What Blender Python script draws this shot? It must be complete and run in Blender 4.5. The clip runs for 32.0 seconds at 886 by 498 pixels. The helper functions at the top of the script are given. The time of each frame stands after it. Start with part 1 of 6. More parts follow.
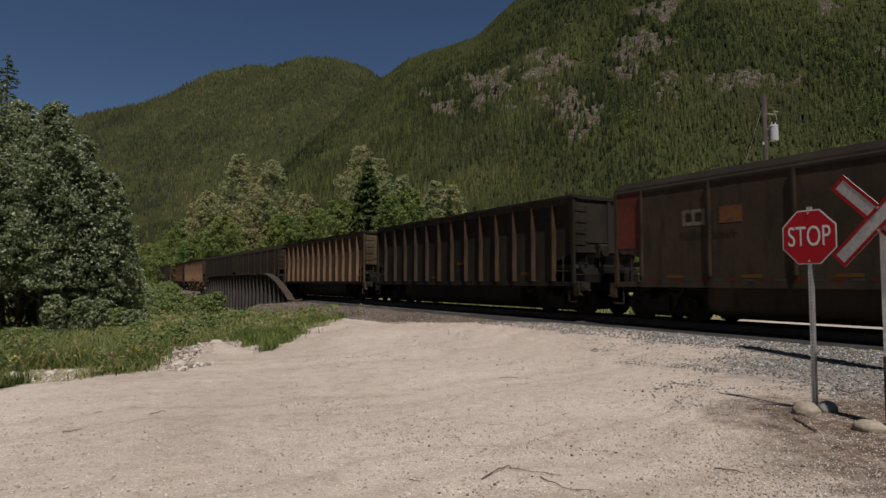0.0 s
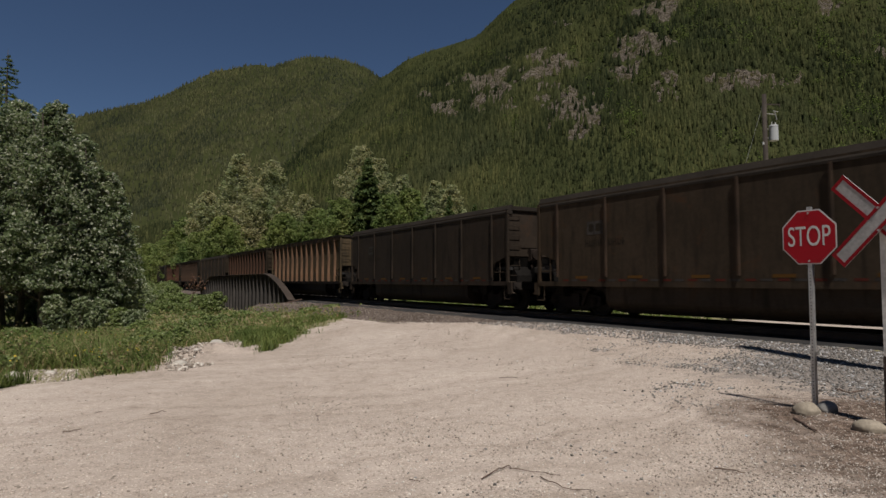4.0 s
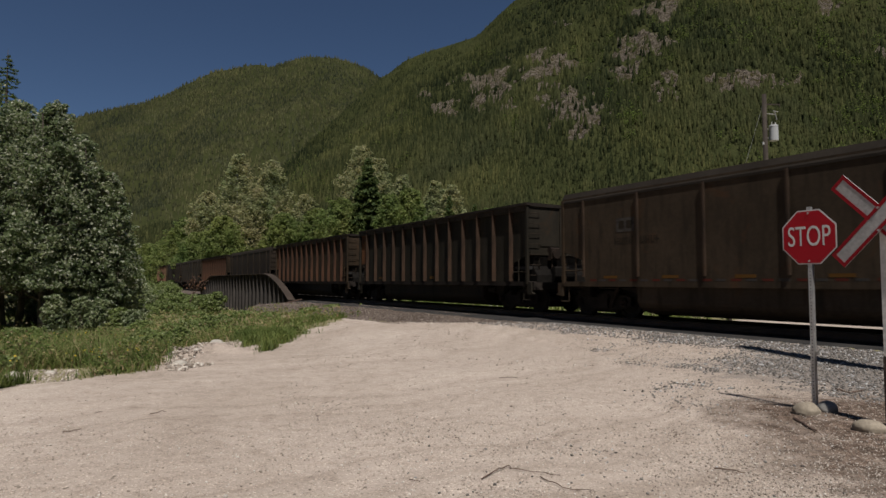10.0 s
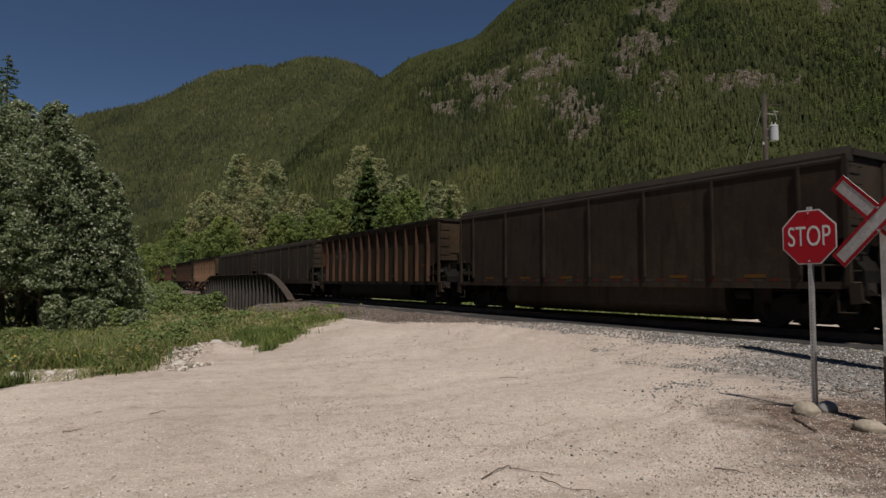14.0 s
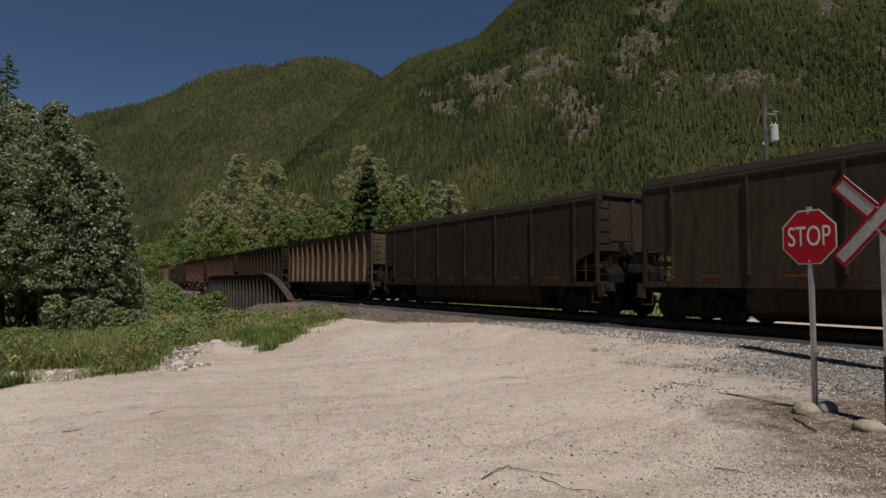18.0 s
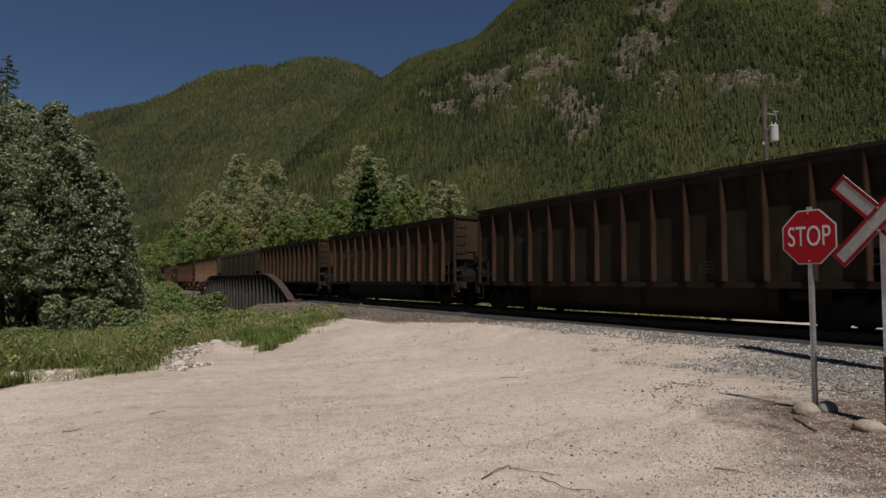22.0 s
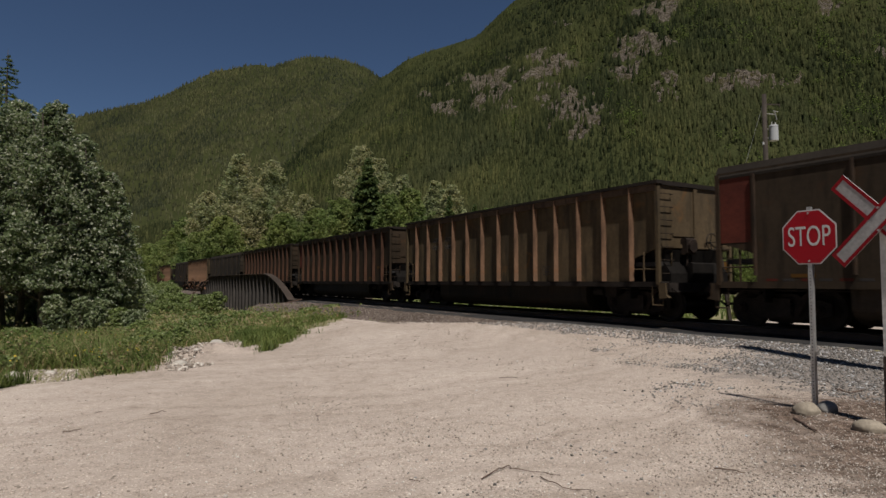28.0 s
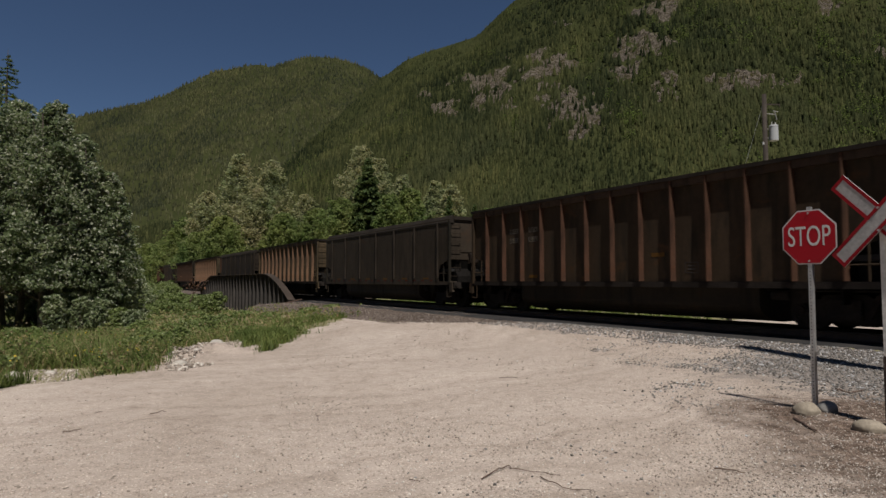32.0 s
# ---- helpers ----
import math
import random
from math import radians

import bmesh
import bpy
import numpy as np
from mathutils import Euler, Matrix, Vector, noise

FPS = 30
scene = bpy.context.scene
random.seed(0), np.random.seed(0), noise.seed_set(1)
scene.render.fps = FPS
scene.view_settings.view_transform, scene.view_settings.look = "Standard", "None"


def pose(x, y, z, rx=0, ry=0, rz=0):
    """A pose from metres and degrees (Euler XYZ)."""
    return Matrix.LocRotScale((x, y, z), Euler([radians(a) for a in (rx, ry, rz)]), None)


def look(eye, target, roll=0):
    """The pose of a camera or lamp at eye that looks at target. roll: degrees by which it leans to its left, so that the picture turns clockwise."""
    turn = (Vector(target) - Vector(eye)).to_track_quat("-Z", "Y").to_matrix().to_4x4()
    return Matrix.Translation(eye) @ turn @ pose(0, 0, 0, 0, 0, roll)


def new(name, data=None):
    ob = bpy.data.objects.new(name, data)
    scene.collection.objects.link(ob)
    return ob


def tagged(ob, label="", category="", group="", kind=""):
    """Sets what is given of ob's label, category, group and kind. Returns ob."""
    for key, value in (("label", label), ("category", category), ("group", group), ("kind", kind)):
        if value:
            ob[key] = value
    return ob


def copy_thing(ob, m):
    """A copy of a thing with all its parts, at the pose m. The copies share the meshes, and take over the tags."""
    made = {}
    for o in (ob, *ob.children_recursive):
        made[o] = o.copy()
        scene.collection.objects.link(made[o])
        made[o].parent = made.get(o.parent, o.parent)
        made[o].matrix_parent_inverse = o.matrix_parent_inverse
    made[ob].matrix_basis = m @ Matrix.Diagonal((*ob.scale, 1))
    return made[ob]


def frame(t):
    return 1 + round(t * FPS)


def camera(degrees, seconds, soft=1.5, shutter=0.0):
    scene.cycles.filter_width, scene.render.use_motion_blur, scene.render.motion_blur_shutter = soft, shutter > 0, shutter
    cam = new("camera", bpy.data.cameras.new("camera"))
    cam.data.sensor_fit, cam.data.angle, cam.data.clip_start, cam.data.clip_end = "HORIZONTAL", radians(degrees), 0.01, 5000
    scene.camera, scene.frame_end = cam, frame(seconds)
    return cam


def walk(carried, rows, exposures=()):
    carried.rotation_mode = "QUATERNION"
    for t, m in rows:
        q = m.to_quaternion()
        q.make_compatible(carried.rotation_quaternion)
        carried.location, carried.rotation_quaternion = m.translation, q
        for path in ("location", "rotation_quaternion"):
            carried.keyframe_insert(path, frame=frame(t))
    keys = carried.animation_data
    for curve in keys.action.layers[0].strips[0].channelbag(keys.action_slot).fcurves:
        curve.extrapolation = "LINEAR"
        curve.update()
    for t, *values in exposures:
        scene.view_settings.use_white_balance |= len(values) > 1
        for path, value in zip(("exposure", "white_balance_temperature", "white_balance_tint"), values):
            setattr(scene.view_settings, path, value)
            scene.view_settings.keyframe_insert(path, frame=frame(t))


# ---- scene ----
EXPOSURE, SUN, SKY = 0.0, 5.0, 0.047
cam = camera(71.46, 32.0, soft=1.5, shutter=0.15)
EYE = (0.0, 0.0, 1.5)
VIEW = look(EYE, (0.0, 100.0, 1.5 + 5.229))
walk(cam, [(0.0, VIEW), (32.0, VIEW)], exposures=[(0.0, EXPOSURE), (32.0, EXPOSURE)])

# ---- light ----
SUN_AZ, SUN_EL = radians(165.5), radians(59.5)
TO_SUN = Vector((math.sin(SUN_AZ) * math.cos(SUN_EL), math.cos(SUN_AZ) * math.cos(SUN_EL), math.sin(SUN_EL)))
world = bpy.data.worlds.new("sky")
scene.world = world
world.use_nodes = True
wn, wl = world.node_tree.nodes, world.node_tree.links
sky = wn.new("ShaderNodeTexSky")
sky.sky_type = "NISHITA"
sky.sun_disc = False
sky.sun_elevation, sky.sun_rotation = SUN_EL, SUN_AZ
sky.altitude, sky.air_density, sky.dust_density, sky.ozone_density = 1600, 0.8, 0.0, 4.4
wl.new(sky.outputs[0], wn["Background"].inputs[0])
wn["Background"].inputs[1].default_value = SKY
sun = new("sun", bpy.data.lights.new("sun", "SUN"))
sun.data.energy, sun.data.angle, sun.data.color = SUN, radians(0.53), (1.0, 0.955, 0.895)
sun.matrix_world = look(TO_SUN * 50, (0, 0, 0))


# ---- materials ----
def nodes_of(name):
    m = bpy.data.materials.new(name)
    m.use_nodes = True
    return m, m.node_tree.nodes, m.node_tree.links, m.node_tree.nodes["Principled BSDF"]


def ramp(nt, stops):
    r = nt.new("ShaderNodeValToRGB")
    while len(r.color_ramp.elements) < len(stops):
        r.color_ramp.elements.new(0.5)
    for e, (p, c) in zip(r.color_ramp.elements, stops):
        e.position, e.color = p, (*c, 1)
    return r


def mix(nt, ln, fac, a, b, mode="MIX"):
    m = nt.new("ShaderNodeMix")
    m.data_type, m.blend_type = "RGBA", mode
    for sock, v in ((m.inputs[0], fac), (m.inputs[6], a), (m.inputs[7], b)):
        if isinstance(v, bpy.types.NodeSocket):
            ln.new(v, sock)
        elif isinstance(v, (int, float)):
            sock.default_value = v
        else:
            sock.default_value = (*v, 1)
    return m.outputs[2]


def noise_of(nt, ln, scale, detail=4, rough=0.6, vec=None, stretch=None, distort=0.0):
    n = nt.new("ShaderNodeTexNoise")
    n.inputs["Scale"].default_value, n.inputs["Detail"].default_value = scale, detail
    n.inputs["Roughness"].default_value, n.inputs["Distortion"].default_value = rough, distort
    if vec is not None:
        if stretch:
            mp = nt.new("ShaderNodeMapping")
            mp.inputs["Scale"].default_value = stretch
            ln.new(vec, mp.inputs["Vector"])
            vec = mp.outputs[0]
        ln.new(vec, n.inputs["Vector"])
    return n.outputs[0]


def surface(name, dark, light, big=0.4, small=18.0, rough=0.85, bump=0.3, depth=0.02, metal=0.0,
            stain=None, stain_scale=1.3, stain_from=0.58, streak=None, vary=0.0, spec=0.3):
    """Two-scale mottled surface with optional stains, streaks and piece-by-piece variation."""
    m, nt, ln, bs = nodes_of(name)
    co = nt.new("ShaderNodeTexCoord").outputs["Object"]
    a = noise_of(nt, ln, big, 5, 0.6, co)
    b = noise_of(nt, ln, small, 4, 0.65, co)
    ra = ramp(nt, [(0.3, dark), (0.72, light)])
    ln.new(a, ra.inputs[0])
    rb = ramp(nt, [(0.25, (0.72, 0.72, 0.72)), (0.75, (1.2, 1.2, 1.2))])
    ln.new(b, rb.inputs[0])
    col = mix(nt, ln, 0.8, ra.outputs[0], rb.outputs[0], "MULTIPLY")
    if streak:
        s = noise_of(nt, ln, 3.0, 5, 0.6, co, (streak[1], streak[1], 0.22))
        rs = ramp(nt, [(0.48, (0, 0, 0)), (0.68, (1, 1, 1))])
        ln.new(s, rs.inputs[0])
        col = mix(nt, ln, rs.outputs[0], col, streak[0])
    if stain:
        s = noise_of(nt, ln, stain_scale, 6, 0.65, co, distort=0.6)
        rs = ramp(nt, [(stain_from, (0, 0, 0)), (stain_from + 0.14, (1, 1, 1))])
        ln.new(s, rs.inputs[0])
        col = mix(nt, ln, rs.outputs[0], col, stain)
    if vary:
        info = nt.new("ShaderNodeObjectInfo")
        rv = ramp(nt, [(0, (1 - vary,) * 3), (1, (1 + vary,) * 3)])
        ln.new(info.outputs["Random"], rv.inputs[0])
        col = mix(nt, ln, 1.0, col, rv.outputs[0], "MULTIPLY")
    ln.new(col, bs.inputs["Base Color"])
    bs.inputs["Roughness"].default_value, bs.inputs["Metallic"].default_value = rough, metal
    bs.inputs["Specular IOR Level"].default_value = spec
    bp = nt.new("ShaderNodeBump")
    bp.inputs["Strength"].default_value, bp.inputs["Distance"].default_value = bump, depth
    ln.new(b, bp.inputs["Height"])
    ln.new(bp.outputs[0], bs.inputs["Normal"])
    return m


def islands(name, stops, rough=0.6, trans=0.0, spec=0.25, big=None, tone=False, fine=None):
    """Leaves, blades and stones: each loose piece takes its own tone."""
    m, nt, ln, bs = nodes_of(name)
    geo = nt.new("ShaderNodeNewGeometry")
    r = ramp(nt, stops)
    if tone:
        at = nt.new("ShaderNodeAttribute")
        at.attribute_name = "tone"
        ln.new(at.outputs["Fac"], r.inputs[0])
    else:
        ln.new(geo.outputs["Random Per Island"], r.inputs[0])
    col = r.outputs[0]
    if big:
        n = noise_of(nt, ln, big[0], 3, 0.6, geo.outputs["Position"])
        rr = ramp(nt, [(0.35, big[1]), (0.65, big[2])])
        ln.new(n, rr.inputs[0])
        col = mix(nt, ln, 1.0, col, rr.outputs[0], "MULTIPLY")
    if fine:
        n = noise_of(nt, ln, fine, 3, 0.75, geo.outputs["Position"])
        rr = ramp(nt, [(0.36, (0.66, 0.66, 0.66)), (0.5, (0.98, 0.98, 0.98)), (0.66, (1.4, 1.38, 1.34))])
        ln.new(n, rr.inputs[0])
        col = mix(nt, ln, 1.0, col, rr.outputs[0], "MULTIPLY")
    ln.new(col, bs.inputs["Base Color"])
    bs.inputs["Roughness"].default_value = rough
    bs.inputs["Specular IOR Level"].default_value = spec
    if trans:
        tr = nt.new("ShaderNodeBsdfTranslucent")
        ln.new(col, tr.inputs[0])
        ms = nt.new("ShaderNodeMixShader")
        ms.inputs[0].default_value = trans
        ln.new(bs.outputs[0], ms.inputs[1])
        ln.new(tr.outputs[0], ms.inputs[2])
        ln.new(ms.outputs[0], nt["Material Output"].inputs[0])
    return m


def road_surface():
    m, nt, ln, bs = nodes_of("pale_gravel")
    co = nt.new("ShaderNodeTexCoord").outputs["Object"]
    big = noise_of(nt, ln, 0.22, 5, 0.6, co, (1.0, 0.55, 1.0), 0.8)
    r0 = ramp(nt, [(0.32, (0.335, 0.276, 0.230)), (0.55, (0.408, 0.343, 0.293)), (0.75, (0.465, 0.400, 0.345))])
    ln.new(big, r0.inputs[0])
    # wheel tracks bend round a point beyond the bank
    sep = nt.new("ShaderNodeVectorMath")
    sep.operation = "SUBTRACT"
    ln.new(co, sep.inputs[0])
    sep.inputs[1].default_value = (-9.0, 21.0, 0.0)
    dist = nt.new("ShaderNodeVectorMath")
    dist.operation = "LENGTH"
    ln.new(sep.outputs[0], dist.inputs[0])
    warp = nt.new("ShaderNodeMath")
    warp.operation = "MULTIPLY_ADD"
    ln.new(noise_of(nt, ln, 0.35, 3, 0.5, co), warp.inputs[0])
    warp.inputs[1].default_value = 3.0
    ln.new(dist.outputs["Value"], warp.inputs[2])
    rr = nt.new("ShaderNodeCombineXYZ")
    ln.new(warp.outputs[0], rr.inputs[0])
    rut = noise_of(nt, ln, 1.4, 6, 0.72, rr.outputs[0])
    r1 = ramp(nt, [(0.36, (0.80, 0.785, 0.77)), (0.5, (0.97, 0.97, 0.97)), (0.66, (1.07, 1.07, 1.07))])
    ln.new(rut, r1.inputs[0])
    col = mix(nt, ln, 1.0, r0.outputs[0], r1.outputs[0], "MULTIPLY")
    grit = noise_of(nt, ln, 38.0, 5, 0.78, co)
    r2 = ramp(nt, [(0.3, (0.5, 0.49, 0.48)), (0.46, (0.95, 0.95, 0.95)), (0.56, (1.04, 1.04, 1.04)), (0.72, (1.5, 1.49, 1.48))])
    ln.new(grit, r2.inputs[0])
    patch = noise_of(nt, ln, 4.5, 6, 0.75, co)
    rp = ramp(nt, [(0.33, (0.76, 0.735, 0.71)), (0.47, (0.985, 0.98, 0.975)), (0.62, (1.04, 1.04, 1.04))])
    ln.new(patch, rp.inputs[0])
    col = mix(nt, ln, 1.0, col, rp.outputs[0], "MULTIPLY")
    col = mix(nt, ln, 0.6, col, r2.outputs[0], "MULTIPLY")
    clod = noise_of(nt, ln, 9.0, 4, 0.7, co)
    # darker brown soil beside the signs
    at = nt.new("ShaderNodeAttribute")
    at.attribute_name = "soil"
    sn = noise_of(nt, ln, 2.5, 5, 0.65, co)
    add = nt.new("ShaderNodeMath")
    add.operation = "MULTIPLY_ADD"
    ln.new(sn, add.inputs[0])
    add.inputs[1].default_value = 0.9
    ln.new(at.outputs["Fac"], add.inputs[2])
    rs = ramp(nt, [(0.62, (0, 0, 0)), (0.95, (1, 1, 1))])
    ln.new(add.outputs[0], rs.inputs[0])
    rk = ramp(nt, [(0.34, (0.045, 0.031, 0.023)), (0.5, (0.105, 0.073, 0.055)), (0.66, (0.21, 0.155, 0.122))])
    ln.new(clod, rk.inputs[0])
    soil_col = rk.outputs[0]
    col = mix(nt, ln, rs.outputs[0], col, soil_col)
    # grey grit washed out of the ballast
    ag = nt.new("ShaderNodeAttribute")
    ag.attribute_name = "grit"
    addg = nt.new("ShaderNodeMath")
    addg.operation = "MULTIPLY_ADD"
    ln.new(noise_of(nt, ln, 3.5, 5, 0.7, co), addg.inputs[0])
    addg.inputs[1].default_value = 0.9
    ln.new(ag.outputs["Fac"], addg.inputs[2])
    rg = ramp(nt, [(0.68, (0, 0, 0)), (0.95, (1, 1, 1))])
    ln.new(addg.outputs[0], rg.inputs[0])
    col = mix(nt, ln, rg.outputs[0], col, (0.185, 0.162, 0.144))
    ln.new(col, bs.inputs["Base Color"])
    bs.inputs["Roughness"].default_value = 0.95
    bs.inputs["Specular IOR Level"].default_value = 0.15
    # single grains, light and dark
    cell = nt.new("ShaderNodeTexVoronoi")
    cell.inputs["Scale"].default_value = 90.0
    ln.new(co, cell.inputs["Vector"])
    bw = nt.new("ShaderNodeSeparateColor")
    ln.new(cell.outputs["Color"], bw.inputs[0])
    rc = ramp(nt, [(0.0, (0.62, 0.61, 0.6)), (0.12, (0.93, 0.93, 0.93)), (0.8, (1.0, 1.0, 1.0)), (0.93, (1.12, 1.12, 1.12)), (1.0, (1.6, 1.6, 1.58))])
    ln.new(bw.outputs[0], rc.inputs[0])
    col = mix(nt, ln, 1.0, col, rc.outputs[0], "MULTIPLY")
    ln.new(col, bs.inputs["Base Color"])
    h = mix(nt, ln, 0.35, grit, bw.outputs[0])
    bp = nt.new("ShaderNodeBump")
    bp.inputs["Strength"].default_value, bp.inputs["Distance"].default_value = 0.5, 0.02
    ln.new(h, bp.inputs["Height"])
    ln.new(bp.outputs[0], bs.inputs["Normal"])
    return m


def glossy(name, color, rough=0.35, metal=0.0, spec=0.5):
    m, nt, ln, bs = nodes_of(name)
    co = nt.new("ShaderNodeTexCoord").outputs["Object"]
    n = noise_of(nt, ln, 9.0, 5, 0.65, co)
    r = ramp(nt, [(0.3, tuple(c * 0.86 for c in color)), (0.7, color)])
    ln.new(n, r.inputs[0])
    ln.new(r.outputs[0], bs.inputs["Base Color"])
    rr = ramp(nt, [(0.3, (rough,) * 3), (0.7, (min(1, rough + 0.2),) * 3)])
    ln.new(n, rr.inputs[0])
    ln.new(rr.outputs[0], bs.inputs["Roughness"])
    bs.inputs["Metallic"].default_value = metal
    bs.inputs["Specular IOR Level"].default_value = spec
    return m


M_ROAD = road_surface()
M_GROUND = surface("grassy_soil", (0.15, 0.145, 0.065), (0.24, 0.2, 0.115), 0.35, 9.0, stain=(0.3, 0.25, 0.185), stain_scale=0.3)
M_BALLAST = surface("ballast_bed", (0.075, 0.056, 0.045), (0.125, 0.097, 0.08), 0.5, 14.0, bump=0.8, depth=0.04)
M_HILL = surface("forest_floor", (0.024, 0.029, 0.0115), (0.046, 0.049, 0.02), 0.02, 0.35, rough=1.0, bump=0.6, depth=1.5, spec=0.0)
M_ROCK = surface("bare_rock", (0.045, 0.035, 0.026), (0.235, 0.2, 0.165), 0.2, 0.5, rough=1.0, bump=1.0, depth=6.0, stain=(0.06, 0.053, 0.023), stain_scale=0.14, stain_from=0.48, spec=0.0)
M_GREYSTONE = surface("grey_stone", (0.12, 0.115, 0.11), (0.26, 0.25, 0.235), 6.0, 40.0, bump=0.35, depth=0.01)
M_PALESTONE = surface("pale_stone", (0.3, 0.27, 0.235), (0.46, 0.42, 0.37), 6.0, 40.0, bump=0.35, depth=0.01)
M_STONE = surface("field_stone", (0.17, 0.14, 0.105), (0.32, 0.275, 0.215), 6.0, 40.0, bump=0.35, depth=0.01, vary=0.15)
M_CHIP = islands("crushed_stone", [(0, (0.07, 0.061, 0.054)), (0.4, (0.125, 0.113, 0.103)), (0.78, (0.195, 0.182, 0.17)), (0.92, (0.31, 0.305, 0.30)), (1, (0.52, 0.515, 0.51))], 0.85)
M_BROWNCHIP = islands("dusty_stone", [(0, (0.062, 0.046, 0.036)), (0.5, (0.118, 0.09, 0.073)), (0.9, (0.185, 0.15, 0.126)), (1, (0.3, 0.26, 0.23))], 0.9)
M_LITTER = islands("soil_litter", [(0, (0.085, 0.062, 0.048)), (0.5, (0.16, 0.125, 0.102)), (0.85, (0.27, 0.235, 0.205)), (1, (0.56, 0.54, 0.51))], 0.9)
M_BERM = islands("berm_stone", [(0, (0.15, 0.122, 0.098)), (0.3, (0.235, 0.195, 0.162)), (0.7, (0.36, 0.31, 0.26)), (1, (0.55, 0.5, 0.45))], 0.9)
M_PALECHIP = islands("pale_pebble", [(0, (0.2, 0.165, 0.135)), (0.25, (0.31, 0.26, 0.22)), (0.7, (0.42, 0.36, 0.31)), (1, (0.56, 0.51, 0.46))], 0.9)
M_GRASS = islands("grass_blade", [(0, (0.09, 0.135, 0.036)), (0.6, (0.165, 0.205, 0.065)), (0.82, (0.245, 0.245, 0.11)), (0.9, (0.25, 0.18, 0.11)), (1, (0.40, 0.33, 0.2))], 0.6, 0.45,
                  big=(0.45, (0.66, 0.78, 0.62), (1.22, 1.06, 1.05)))
M_WEED = islands("weed_leaf", [(0, (0.10, 0.14, 0.042)), (0.45, (0.18, 0.22, 0.072)), (0.72, (0.28, 0.28, 0.125)), (0.86, (0.30, 0.21, 0.13)), (1, (0.42, 0.33, 0.21))], 0.6, 0.45, 0.2, big=(0.7, (0.62, 0.74, 0.62), (1.25, 1.12, 1.1)))
M_LUSH = islands("lush_grass", [(0, (0.07, 0.11, 0.022)), (0.6, (0.14, 0.185, 0.045)), (1, (0.23, 0.255, 0.09))], 0.6, 0.4, big=(0.9, (0.7, 0.75, 0.7), (1.2, 1.1, 1.1)))
M_LEAF = islands("silver_leaf", [(0, (0.125, 0.165, 0.075)), (0.45, (0.19, 0.23, 0.115)), (0.75, (0.28, 0.31, 0.19)), (0.88, (0.46, 0.46, 0.365)), (1, (0.64, 0.63, 0.53))], 0.55, 0.62, 0.25, big=(1.3, (0.78, 0.84, 0.78), (1.18, 1.15, 1.13)))
M_SILVERBUSH = islands("silver_bush_leaf", [(0, (0.10, 0.135, 0.055)), (0.5, (0.21, 0.25, 0.12)), (0.82, (0.34, 0.365, 0.22)), (1, (0.5, 0.5, 0.38))], 0.55, 0.45, 0.25, big=(2.0, (0.6, 0.66, 0.64), (1.2, 1.18, 1.15)))
M_BUSH = islands("bush_leaf", [(0, (0.10, 0.145, 0.04)), (0.7, (0.19, 0.235, 0.075)), (1, (0.33, 0.36, 0.19))], 0.55, 0.45)
M_ALDER = islands("alder_leaf", [(0, (0.1355, 0.1833, 0.0550)), (0.6, (0.1984, 0.2533, 0.0880)), (1, (0.2807, 0.3180, 0.1375))], 0.7, 0.6, 0.1, big=(0.16, (0.75, 0.84, 0.8), (1.25, 1.12, 1.05)))
M_PALE_TREE = islands("pale_tree_leaf", [(0, (0.2164, 0.2419, 0.1185)), (0.5, (0.3194, 0.3333, 0.1803)), (1, (0.4534, 0.4408, 0.2782))], 0.7, 0.6, 0.1, big=(0.2, (0.8, 0.9, 0.82), (1.18, 1.06, 1.02)))
M_NEEDLE = islands("needle", [(0, (0.0413, 0.0688, 0.0215)), (0.7, (0.0825, 0.1150, 0.0351)), (1, (0.1375, 0.1625, 0.0488))], 0.7, 0.3)
M_CONIFER = islands("far_conifer", [(0, (0.0185, 0.0240, 0.0118)), (0.4, (0.0340, 0.0400, 0.0178)), (0.75, (0.0465, 0.0530, 0.0235)), (1, (0.060, 0.0645, 0.0290))], 1.0, 0.34, 0.0,
                    big=(0.009, (0.72, 0.75, 0.8), (1.32, 1.24, 1.08)), tone=True, fine=0.45)
M_RIDGE = islands("ridge_conifer", [(0, (0.0215, 0.0255, 0.0150)), (0.5, (0.0385, 0.0415, 0.0215)), (1, (0.060, 0.0625, 0.0315))], 1.0, 0.12, 0.0,
                  big=(0.006, (0.72, 0.76, 0.8), (1.3, 1.22, 1.08)), tone=True, fine=0.12)
M_BROADLEAF = islands("far_broadleaf", [(0, (0.0709, 0.1006, 0.0243)), (0.6, (0.1006, 0.1316, 0.0340)), (1, (0.1419, 0.1613, 0.0546))], 0.9, 0.45, 0.05)
M_BARK = surface("bark", (0.05, 0.04, 0.03), (0.13, 0.11, 0.09), 3.0, 30.0, bump=0.6, depth=0.03)
M_PALE_BARK = surface("pale_bark", (0.16, 0.14, 0.12), (0.34, 0.31, 0.28), 2.0, 20.0, bump=0.4)
M_TIE = surface("tie_wood", (0.035, 0.028, 0.022), (0.085, 0.07, 0.06), 2.0, 25.0, vary=0.3)
M_RAIL = surface("rusty_rail", (0.06, 0.035, 0.025), (0.13, 0.08, 0.055), 2.0, 30.0, rough=0.7)
M_RAILTOP = glossy("polished_rail", (0.45, 0.43, 0.41), 0.28, 1.0)
M_GIRDER = surface("weathered_girder", (0.012, 0.0105, 0.010), (0.025, 0.022, 0.02), 0.8, 12.0, streak=((0.034, 0.031, 0.029), 1.6), spec=0.12)
